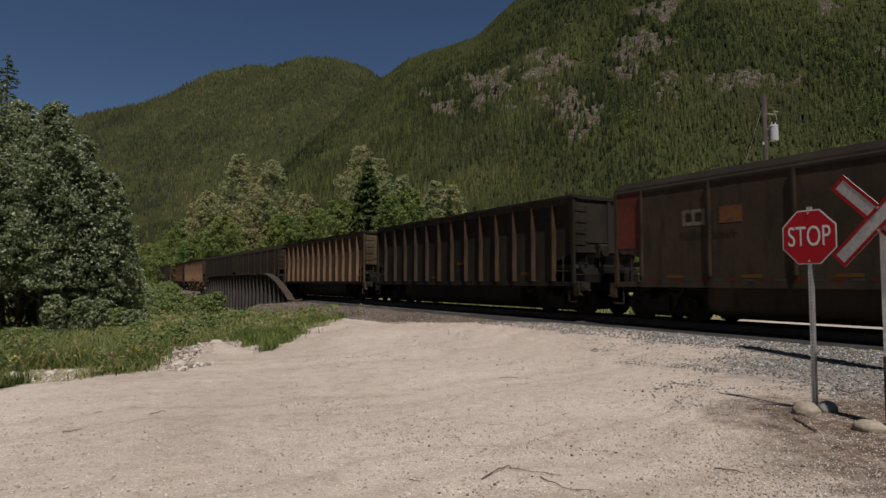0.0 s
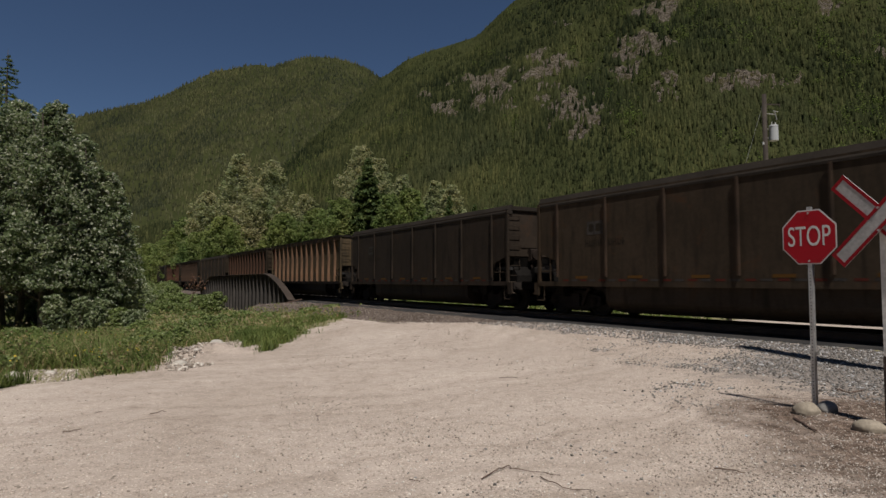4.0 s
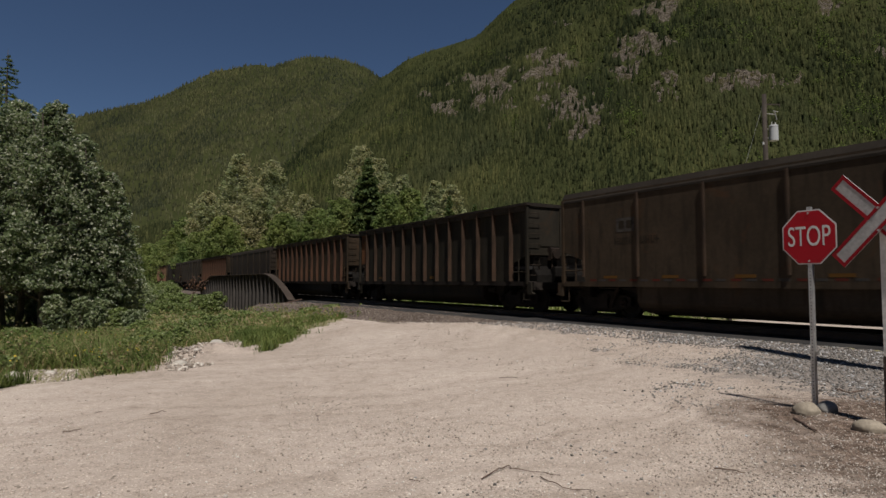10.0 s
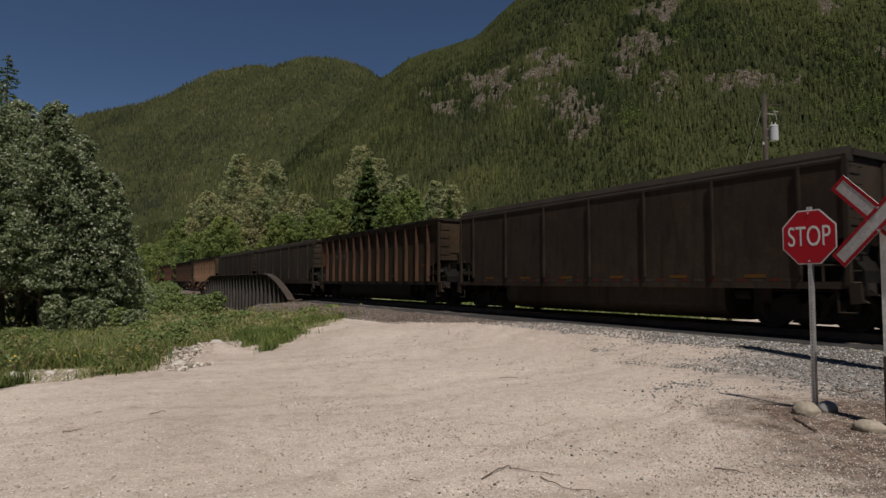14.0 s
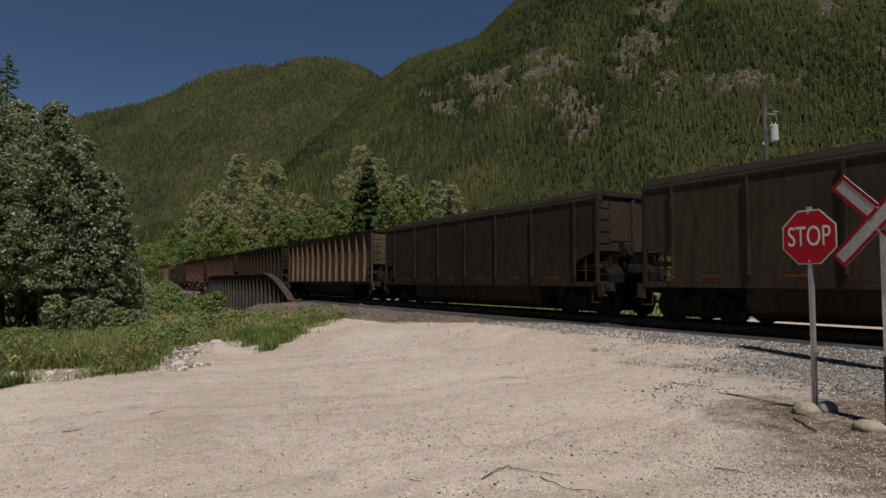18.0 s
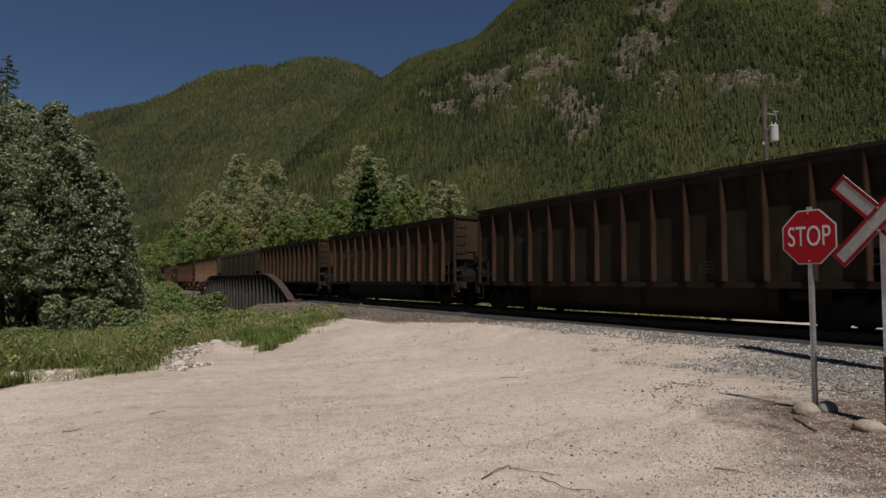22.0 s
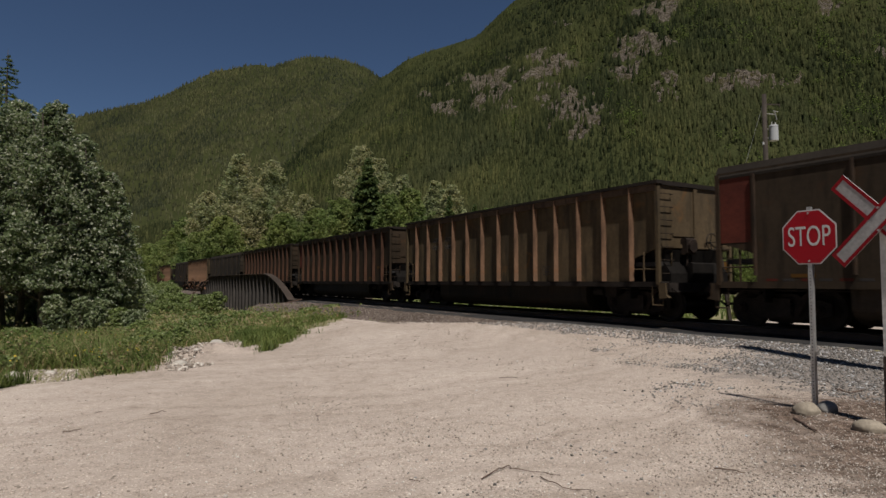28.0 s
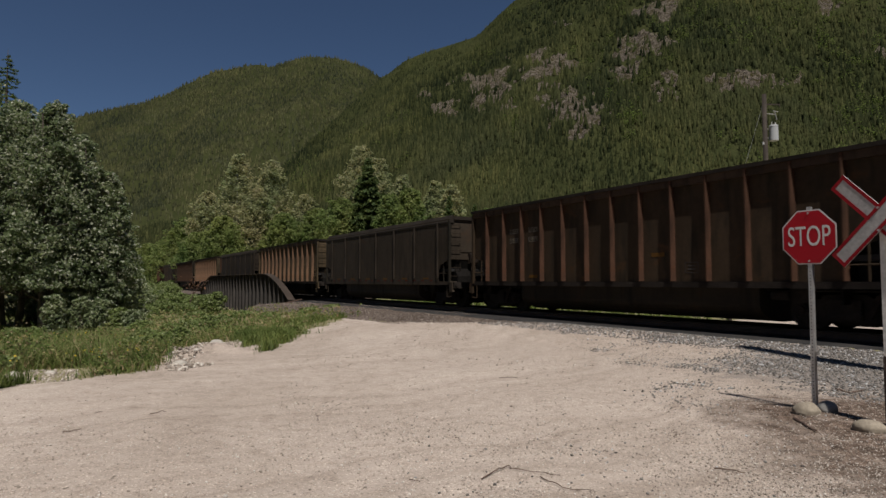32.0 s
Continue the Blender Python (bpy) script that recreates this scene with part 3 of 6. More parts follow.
def mountain(name, label, sx, foot, crest_x, crest_y, crest_z, ns, nt, rough, power, rocks=()):
    """A slope from its foot to its crest, and down again behind; the crest is given as bearing, rise and distance."""
    s = np.linspace(sx[0], sx[1], ns)
    zc, yc = np.interp(s, crest_x, crest_z), np.interp(s, crest_x, crest_y)
    zc = np.convolve(np.pad(zc, 12, "edge"), np.ones(25) / 25, "valid")
    zf = np.interp(s, foot[0], foot[1])
    t = np.concatenate([np.linspace(0, 1, nt), 1 + np.linspace(0.03, 0.8, 14)])
    S, T = np.meshgrid(s, t, indexing="ij")
    ZC, ZF = zc[:, None], zf[:, None]
    top = rise((441 - yc) / LENS)[:, None] * ZC
    D = ZF + (ZC - ZF) * T
    X = (S - 784) / LENS * (D * CT)
    up = np.where(T <= 1, np.clip(T, 0, 1) ** power, 1 - (np.clip(T, 1, 2) - 1) * 1.1)
    H = top * up + 1.5 * smooth01(T * 10)
    fade = np.clip(T * 3, 0, 1)
    calm = np.clip((1 - T) * 7, 0.04, 1)
    gully = fbm(X * 0.006 + 11, D * 0.0025, 4, 31) - 0.5
    H = H + rough * fade * calm * gully * np.clip(1.15 - np.abs(T - 0.5) * 1.9, 0.0, 1) * 2.2
    H = H + rough * 0.25 * fade * calm * (fbm(X * 0.03, D * 0.03, 3, 33) - 0.5)
    deep = D * CT + H * ST
    X = (S - 784) / LENS * deep
    PY = 441 - LENS * (H * CT - D * ST) / deep
    mask = np.zeros_like(H)
    for cx, cy, rx, ry in rocks:
        e = ((S - cx + 0.5 * (PY - cy)) / (rx * 1.5)) ** 2 + ((PY - cy) / (ry * 1.15)) ** 2
        mask = np.maximum(mask, np.clip(1.3 - e, 0, 1))
    rocky = (0.62 * np.sqrt(mask) + 1.5 * (fbm(S * 0.06 + PY * 0.03, PY * 0.08, 4, 41) - 0.5)) > 0.5
    rocky &= mask > 0.02
    crag = fbm(S * 0.12, PY * 0.09, 3, 44) - 0.5
    H = H + np.where(rocky, 7 * crag + 5 * (fbm(S * 0.25, PY * 0.3, 2, 45) - 0.5) + 1.5, 0)
    v = np.stack([X, D, H], -1).reshape(-1, 3)
    m = len(t)
    i, j = np.meshgrid(np.arange(ns - 1), np.arange(m - 1), indexing="ij")
    f = np.stack([i * m + j, (i + 1) * m + j, (i + 1) * m + j + 1, i * m + j + 1], -1).reshape(-1, 4)
    me = raw_mesh(name, v, f, M_HILL, True)
    me.materials.append(M_ROCK)
    rf = rocky.reshape(-1)[f].mean(1) > 0.5
    me.polygons.foreach_set("material_index", rf.astype(np.int32))
    me.update()
    tagged(new(name, me), label, "mountain", kind="structure")
    return s, t, X, D, H, rocky


def sample_slope(grid, n, tmin, tmax, bias=1.0, ymin=-70, flat=False):
    s, t, X, D, H, rocky = grid
    a = rng.random(n) * (len(s) - 1.001)
    tt = tmin + (tmax - tmin) * rng.random(n) ** bias
    b = np.interp(tt, t, np.arange(len(t)))
    i, j = a.astype(int), np.minimum(b.astype(int), len(t) - 2)
    fa, fb = a - i, b - j

    def bil(G):
        return (G[i, j] * (1 - fa) + G[i + 1, j] * fa) * (1 - fb) + (G[i, j + 1] * (1 - fa) + G[i + 1, j + 1] * fa) * fb

    p = np.stack([bil(X), bil(D), bil(H)], -1)
    below = np.zeros(n, bool)
    for up in (1, 2, 3, 4):
        below |= rocky[i, np.minimum(j + up, len(t) - 1)]
    ok = (~rocky[i, j] | (rng.random(n) < 0.2)) & (~below | (rng.random(n) < 0.5))
    deep = p[:, 1] * CT + p[:, 2] * ST
    py = 441 - LENS * (p[:, 2] * CT - p[:, 1] * ST) / deep
    px = 784 + LENS * p[:, 0] / deep
    ok &= (py > ymin) & (px > -60) & (px < 1625)
    return p[ok]


def conifers(p, h, tiers, sides, slim=0.15, seed=3, tones=None):
    """Many spired trees as one set of vertices and triangles: each tier a ragged skirt."""
    r = np.random.default_rng(seed)
    n = len(p)
    V, F = [], []
    base = 0
    for k in range(tiers):
        z0 = 0.04 + 0.80 * k / tiers
        z1 = min(1.0, z0 + 2.3 / tiers)
        rad = slim * (1 - k / tiers) ** 0.85
        ang = r.random((n, 1)) * math.tau + np.arange(sides)[None] * math.tau / sides
        rr = rad * h[:, None] * (0.55 + 0.75 * r.random((n, sides)))
        ring = np.stack([p[:, :1] + np.cos(ang) * rr, p[:, 1:2] + np.sin(ang) * rr,
                         p[:, 2:3] + h[:, None] * (z0 + 0.06 * (r.random((n, sides)) - 0.5))], -1)
        tip = np.stack([p[:, 0], p[:, 1], p[:, 2] + h * z1], -1)[:, None]
        v = np.concatenate([ring, tip], 1).reshape(-1, 3)
        o = base + np.arange(n)[:, None] * (sides + 1)
        q = np.arange(sides)[None]
        f = np.stack([o + q, o + (q + 1) % sides, np.broadcast_to(o + sides, (n, sides))], -1).reshape(-1, 3)
        V.append(v)
        F.append(f)
        base += len(v)
    own = r.random(n) if tones is None else tones
    CONIFER_TONE[0] = np.concatenate([np.repeat(own, sides + 1)] * tiers)
    return np.concatenate(V), np.concatenate(F)


CONIFER_TONE = [None]


def leaf_cards(c, size, seed=5, droop=0.0, aspect=1.5, facing=None, loose=0.8):
    """A small folded leaf or spray at each centre: two triangles with a crease. Facing: the way its upper side looks, more or less."""
    r = np.random.default_rng(seed)
    n = len(c)
    a = r.normal(size=(n, 3))
    a[:, 2] -= droop
    if facing is not None:
        w = facing + loose * r.normal(size=(n, 3))
        w /= np.linalg.norm(w, axis=1)[:, None] + 1e-9
        a -= w * (a * w).sum(1)[:, None]
    a /= np.linalg.norm(a, axis=1)[:, None]
    b = np.cross(w if facing is not None else r.normal(size=(n, 3)), a)
    b /= np.linalg.norm(b, axis=1)[:, None] + 1e-9
    w = np.cross(a, b)
    s = (size * (0.6 + 0.8 * r.random(n)))[:, None]
    v = np.stack([c - a * s * aspect * 0.5, c + b * s * 0.5 - w * s * 0.12, c + a * s * aspect * 0.5, c - b * s * 0.5 - w * s * 0.12], 1).reshape(-1, 3)
    o = np.arange(n)[:, None] * 4
    f = np.concatenate([o + np.array([[0, 1, 2]]), o + np.array([[0, 2, 3]])], 0)
    return v, f


ROCKS = [(945, 122, 46, 30), (965, 152, 22, 12), (1137, 78, 36, 28), (1150, 14, 24, 18), (1186, 14, 9, 24), (855, 150, 40, 20), (868, 178, 26, 16), (806, 194, 36, 14), (1030, 205, 42, 34), (985, 178, 32, 20), (1108, 128, 24, 18),
         (1175, 143, 24, 16), (1180, 176, 18, 14), (1335, 140, 62, 15), (1290, 152, 20, 10), (1466, 12, 20, 15), (895, 196, 14, 12), (1010, 112, 26, 8), (1540, 95, 24, 12), (745, 172, 12, 10), (1000, 40, 16, 5)]
# glades of broadleaf trees and gullies of brush on the slope
GREENS = [(535, 318, 42, 26), (1115, 212, 24, 40), (1206, 64, 14, 24), (1460, 70, 16, 40), (908, 215, 18, 40), (1535, 190, 36, 24), (1120, 100, 10, 30), (1515, 110, 16, 14)]
near_grid = mountain("mountain_near", "steep forested mountainside with grey rock outcrops", (-150, 2050), ([-150, 500, 1100, 2050], [620, 430, 300, 280]),
                     [-150, 150, 330, 500, 600, 640, 672, 690, 715, 740, 760, 800, 840, 852, 880, 905, 940, 1000, 1250, 1600, 2050],
                     [480, 462, 405, 300, 205, 168, 139, 129, 109, 98, 91, 79, 66, 57, 29, 6, -20, -62, -160, -210, -150],
                     [800, 850, 950, 1150, 1350, 1430, 1480, 1490, 1480, 1470, 1460, 1420, 1380, 1370, 1345, 1325, 1300, 1250, 1180, 1120, 1050], 720, 330, 38, 1.12, ROCKS)
far_grid = mountain("mountain_far", "hazy forested ridge beyond the valley", (-500, 900), ([-500, 900], [900, 1500]),
                    [-500, -100, 130, 150, 200, 250, 300, 320, 350, 375, 400, 450, 465, 480, 500, 520, 550, 590, 620, 650, 672, 720, 900],
                    [325, 250, 211, 204, 194, 184, 166, 154, 141, 129, 124, 115, 115, 120, 113, 106, 101, 103, 111, 121, 140, 180, 300],
                    [2300, 2400] + [2500] * 8 + [2550, 2600, 2600, 2600, 2600, 2600, 2600, 2600, 2600, 2600, 2650, 2700, 2800], 320, 120, 90, 1.05)


def unseen_slope():
    """Unseen plain forested slope added behind the road: closes the place, blocks sky light."""
    x, t = np.meshgrid(np.linspace(-700, 700, 60), np.linspace(0, 1, 24), indexing="ij")
    y = -110 - 330 * t + 0.00022 * x * x * 0.6
    z = -2 + 190 * t ** 0.9 + 30 * t * (fbm(x * 0.01, y * 0.01, 3, 91) - 0.5)
    i, j = np.meshgrid(np.arange(59), np.arange(23), indexing="ij")
    f = np.stack([i * 24 + j, i * 24 + j + 1, (i + 1) * 24 + j + 1, (i + 1) * 24 + j], -1).reshape(-1, 4)
    tagged(new("mountain_behind", raw_mesh("mountain_behind", np.stack([x, y, z], -1).reshape(-1, 3), f, M_HILL, True)), "unseen plain forested slope added to block sky light", "mountain", kind="structure")


unseen_slope()


def wood(name, v, f, mat, label):
    """A joined forest whose trees keep one tone each."""
    ob = stuff(name, v, f, mat, label, "forest")
    at = ob.data.attributes.new("tone", "FLOAT", "POINT")
    at.data.foreach_set("value", CONIFER_TONE[0].astype(np.float32))


def stuff(name, v, f, mat, label, category, smooth=False):
    return tagged(new(name, raw_mesh(name, v, f, mat, smooth)), label, category, kind="stuff")


def forests():
    p = np.concatenate([sample_slope(near_grid, 60000, 0.03, 1.0, 0.9), sample_slope(near_grid, 26000, 0.02, 0.42, 1.0)])
    patch = fbm(p[:, 0] * 0.012, p[:, 1] * 0.012, 3, 55)
    h = (5.5 + 12 * rng.random(len(p)) ** 1.8) * (0.55 + 0.8 * patch) * np.clip(p[:, 1] / 650, 0.62, 1.1) * (1 - 0.45 * smooth01((p[:, 1] - 1050) / 300))
    tone = np.clip(0.95 * rng.random(len(p)) ** 1.3 - 0.06 + 1.5 * (fbm(p[:, 0] * 0.008, p[:, 1] * 0.006, 4, 57) - 0.44) + 0.3 * smooth01((700 - p[:, 1]) / 330), 0, 1)
    v, f = conifers(p - [0, 0, 1], h, 3, 5, 0.17, 3, tone)
    wood("mountainside_forest", v, f, M_CONIFER, "dense dark green conifer forest on the mountainside")
    p = sample_slope(far_grid, 40000, 0.2, 1.02, 0.85)
    v, f = conifers(p - [0, 0, 2], rng.uniform(9, 20, len(p)), 2, 5, 0.2, 4, np.clip(0.85 * rng.random(len(p)) ** 1.2 - 0.12 + 1.2 * (fbm(p[:, 0] * 0.004, p[:, 1] * 0.003, 4, 58) - 0.3), 0, 1))
    wood("ridge_forest", v, f, M_RIDGE, "conifer forest on the far ridge")
    p = sample_slope(near_grid, 60000, 0.0, 0.97, 1.2)
    deep = p[:, 1] * CT + p[:, 2] * ST
    bx, by = 784 + LENS * p[:, 0] / deep, 441 - LENS * (p[:, 2] * CT - p[:, 1] * ST) / deep
    green = np.zeros(len(p))
    for cx, cy, rx, ry in GREENS:
        green = np.maximum(green, 1.15 - np.hypot((bx - cx) / rx, (by - cy) / ry))
    p = p[(green * 0.5 > rng.random(len(p))) | ((fbm(p[:, 0] * 0.012, p[:, 1] * 0.006, 3, 61) > 0.57) & (rng.random(len(p)) < 0.06))]
    hh = rng.uniform(6, 12, len(p))
    c = p[:, None] + rng.normal(size=(len(p), 44, 3)) * (hh * 0.22)[:, None, None] * [1, 1, 1.2] + [0, 0, 1] * (hh * 0.5)[:, None, None]
    v, f = leaf_cards(c.reshape(-1, 3), np.repeat(hh * 0.1, 44), 8, facing=np.array([0.1, -0.5, 0.9]), loose=0.9)
    stuff("mountainside_broadleaf", v, f, M_BROADLEAF, "bright green broadleaf patches on the mountainside", "forest")


forests()


# ---- trees of the valley floor ----
def crown_points(r, n, clumps, height, width, bottom, shape=0.5, pointed=0.0, filler=0.3, lump=1.0):
    """Leaves gathered in clumps within an uneven crown: the clumps, the leaves, and the way each leaf faces."""

    def spread(k):
        w = np.sin(np.pi * np.clip(k * 0.86 + 0.12, 0, 1)) ** shape
        return w * (1 - pointed) + pointed * (1.02 - k) ** 0.75

    k = r.random(clumps) ** (1 + 0.5 * pointed)
    a = r.random(clumps) * math.tau
    side = 1 + 0.2 * np.sin(a * 2 + r.random() * 6) + 0.16 * np.sin(k * 19 + a + r.random() * 6)
    rad = side * spread(k) * width * r.random(clumps) ** 0.42 * r.uniform(0.72, 1.1, clumps)
    c = np.stack([np.cos(a) * rad, np.sin(a) * rad, (bottom + (1 - bottom) * k) * height], -1)
    size = lump * width * r.uniform(0.13, 0.27, clumps) * (90 / clumps) ** 0.22 * (0.55 + 0.45 * spread(k))
    pick = r.integers(0, clumps, n)
    d = r.normal(size=(n, 3))
    d /= np.linalg.norm(d, axis=1)[:, None]
    p = c[pick] + d * (r.random(n) ** 0.4 * size[pick])[:, None] * [1, 1, 0.72]
    m = int(n * filler)
    kk, a2 = r.random(m) ** (1 + 0.5 * pointed), r.random(m) * math.tau
    r2 = spread(kk) * width * r.random(m) ** 0.5 * r.uniform(0.7, 1.05, m)
    p[:m] = np.stack([np.cos(a2) * r2, np.sin(a2) * r2, (bottom + (1 - bottom) * kk) * height], -1)
    out = d + 0.5 * p / (np.linalg.norm(p, axis=1)[:, None] + 0.01) + [0, 0, 0.35]
    return c, p, out


def broadleaf_tree(name, x, y, height, width, leaves, leaf, mat, label, bark=M_PALE_BARK, bottom=0.15, clumps=90, seed=1, trunks=1, group="", sink=0.1, pointed=0.5, filler=0.3, lump=1.0, loose=0.8):
    r = np.random.default_rng(seed)
    root = thing(name, pose(x, y, float(ground_z(x, y)) - sink), label, "tree", group)
    c, p, out = crown_points(r, leaves, clumps, height, width, bottom, 0.5, pointed, filler, lump)
    g = Geo()
    stems = []
    for k in range(trunks):
        a = k * 2.4 + seed
        top = Vector((math.cos(a) * width * 0.25 * (trunks > 1), math.sin(a) * width * 0.25 * (trunks > 1), height * 0.93))
        last, lr = Vector((math.cos(a) * 0.25 * (trunks > 1), math.sin(a) * 0.25 * (trunks > 1), 0)), height * 0.014 + 0.03
        for s in range(1, 7):
            q = last.lerp(top, 1 / (7 - s)) + Vector(r.normal(size=3)) * height * 0.008
            g.tube(last, q, lr, lr * 0.74, 7)
            last, lr = q, lr * 0.74
            stems.append((q.copy(), lr))
    for q in c[:: max(1, clumps // 40)]:
        q = Vector(q)
        s, sr = min(stems, key=lambda e: (e[0] - q).length + max(0, e[0].z - q.z) * 2)
        m = s.lerp(q, 0.5) + Vector((0, 0, -0.05 * height * r.random()))
        g.tube(s, m, sr * 0.55, sr * 0.35, 5, False).tube(m, q, sr * 0.35, 0.012, 5, False)
    part("trunk", g, bark, root)
    v, f = leaf_cards(p, np.full(len(p), leaf), seed + 50, facing=out, loose=loose)
    part("crown", raw_mesh("crown", v, f, mat), mat, root)
    return root


def spruce(name, x, y, height, width, label, seed=1, group="", density=1.0, boughs=(6, 10), needle=0.022, spread=0.10):
    """A conifer with drooping whorls of ragged boughs."""
    r = np.random.default_rng(seed)
    root = thing(name, pose(x, y, float(ground_z(x, y)) - 0.1), label, "tree", group)
    part("trunk", Geo().tube((0, 0, 0), (0, 0, height * 0.55), height * 0.012 + 0.05, height * 0.007 + 0.03, 8).tube((0, 0, height * 0.55), (0, 0, height), height * 0.007 + 0.03, 0.01, 6), M_BARK, root)
    pts = []
    levels = int(26 * density)
    for k in range(levels):
        t = k / levels
        z = height * (0.10 + 0.89 * t)
        reach = width * (1 - t) ** 0.8 * r.uniform(0.75, 1.15) + 0.12
        for b in range(r.integers(*boughs)):
            a, ll = r.random() * math.tau, reach * r.uniform(0.55, 1.1)
            n = max(6, int(ll * 26 * density))
            u = r.random(n) ** 0.7
            pts.append(np.stack([np.cos(a) * ll * u + r.normal(size=n) * spread * ll, np.sin(a) * ll * u + r.normal(size=n) * spread * ll,
                                 z - ll * 0.28 * u ** 1.5 + 0.12 * ll * u ** 4 + r.normal(size=n) * 0.2 * spread * height / 8], -1))
    pts = np.concatenate(pts)
    v, f = leaf_cards(pts, np.full(len(pts), needle * height ** 0.75 + 0.02), seed + 9, droop=0.6, aspect=2.2)
    part("crown", raw_mesh("crown", v, f, M_NEEDLE), M_NEEDLE, root)
    return root


def place(px, z):
    return at_px(px, z), z


# large silvery-leaved trees beside the road
SILVER = "leafy tree with silvery green leaves on the grassy bank"
for i, (px, z, h, w, n) in enumerate([(22, 22.5, 8.5, 2.4, 38000), (88, 22.0, 8.35, 1.85, 34000), (140, 23.0, 7.4, 1.55, 26000), (190, 23.5, 6.1, 1.35, 24000), (-60, 20.5, 9.0, 2.6, 22000), (55, 24.5, 8.0, 2.2, 22000),
                                      (215, 24.5, 4.4, 1.1, 12000), (120, 25.5, 5.6, 2.2, 14000)]):
    x, y = place(px, z)
    broadleaf_tree("silver_leaved_tree", x, y, h, w, int(n * 0.85), 0.072, M_LEAF, SILVER, M_BARK, 0.21 if i in (0, 1, 4) else 0.08, 520, 20 + i, 2, "trees on the bank", pointed=0.62, filler=0.22, lump=0.95, loose=1.6)
x, y = place(0, 38)
spruce("spruce_tree", x, y, 17.0, 3.4, "dark spruce with drooping boughs above the leafy trees", 4, density=2.3, boughs=(6, 9), needle=0.004, spread=0.06)

# trees beyond the line
VALLEY = [(420, 105, 23.5, 5.0, "p"), (480, 108, 23.0, 4.9, "p"), (455, 100, 17.0, 4.5, "p"), (540, 112, 17.5, 4.2, "p"), (365, 108, 17.5, 4.6, "p"), (330, 112, 13.0, 4.5, "a"),
          (300, 120, 10.0, 4.5, "a"), (395, 96, 12.0, 4.5, "a"), (500, 98, 12.5, 4.2, "a"), (560, 100, 13.5, 4.2, "a"), (605, 92, 14.0, 4.6, "a"), (638, 108, 25.5, 5.6, "p"), (668, 112, 24.0, 4.8, "p"),
          (650, 92, 20.5, 5.0, "s"), (690, 88, 14.0, 3.4, "a"), (712, 100, 19.0, 3.6, "p"), (725, 92, 15.5, 3.6, "a"), (770, 108, 19.0, 4.0, "p"), (800, 104, 17.5, 3.8, "p"), (795, 96, 15.0, 2.0, "s"),
          (715, 96, 17.0, 2.0, "s"), (575, 125, 15.0, 4.5, "a"), (840, 112, 15.5, 3.0, "s"), (870, 120, 15.5, 4.0, "a"), (905, 118, 16.0, 2.6, "s"), (265, 130, 9.5, 5.0, "a"), (350, 100, 9.5, 4.0, "a")]
for i, (px, z, h, w, k) in enumerate(VALLEY):
    x, y = place(px, z)
    if k == "s":
        spruce("spruce_tree", x, y, h, w, "dark green spruce among pale broadleaf trees", 60 + i, "trees beyond the railway", 1.5, needle=0.034)
    else:
        broadleaf_tree("cottonwood_tree" if k == "p" else "alder_tree", x, y, h, w * (1.0 if k == "p" else 1.05), 19000, 0.22, M_PALE_TREE if k == "p" else M_ALDER,
                       "pale seed-laden cottonwood beyond the railway" if k == "p" else "green alder beyond the railway", M_PALE_BARK, 0.05, 300, 80 + i, 1, "trees beyond the railway", pointed=0.36 if k == "p" else 0.25, filler=0.35, lump=1.0, loose=1.2)


def valley_belt():
    """The dense wood at the mountain's foot."""
    n = 1500
    px = rng.uniform(180, 1700, n)
    z = rng.uniform(170, 430, n)
    x = (px - 784) / LENS * z
    p = np.stack([x, z, np.zeros(n)], -1)
    h = rng.uniform(5, 10, n)
    v, f = conifers(p, h, 8, 8, 0.14, 14, np.clip(0.3 + 0.6 * rng.random(n), 0, 1))
    wood("foothill_forest", v, f, M_CONIFER, "tall conifers at the mountain's foot")
    m = 560
    px, z = rng.uniform(150, 1650, m), rng.uniform(150, 330, m)
    hh = rng.uniform(5, 10, m)
    p = np.stack([(px - 784) / LENS * z, z, hh * 0.5], -1)
    c = p[:, None] + rng.normal(size=(m, 130, 3)) * (hh * 0.22)[:, None, None] * [1, 1, 1.25]
    v, f = leaf_cards(c.reshape(-1, 3), np.repeat(hh * 0.07, 130), 15)
    stuff("foothill_broadleaf", v, f, M_BROADLEAF, "green broadleaf thicket at the mountain's foot", "forest")


valley_belt()


# ---- the railway ----
def track_matrix(along, q=0.0, z=0.0):
    """A pose on the line whose x axis runs with the train, towards the crossing."""
    return Matrix.Translation(track_point(along, q, z)) @ pose(0, 0, 0, 0, 0, math.degrees(PHI) - 90)


FROM, TO = -420.0, 640.0


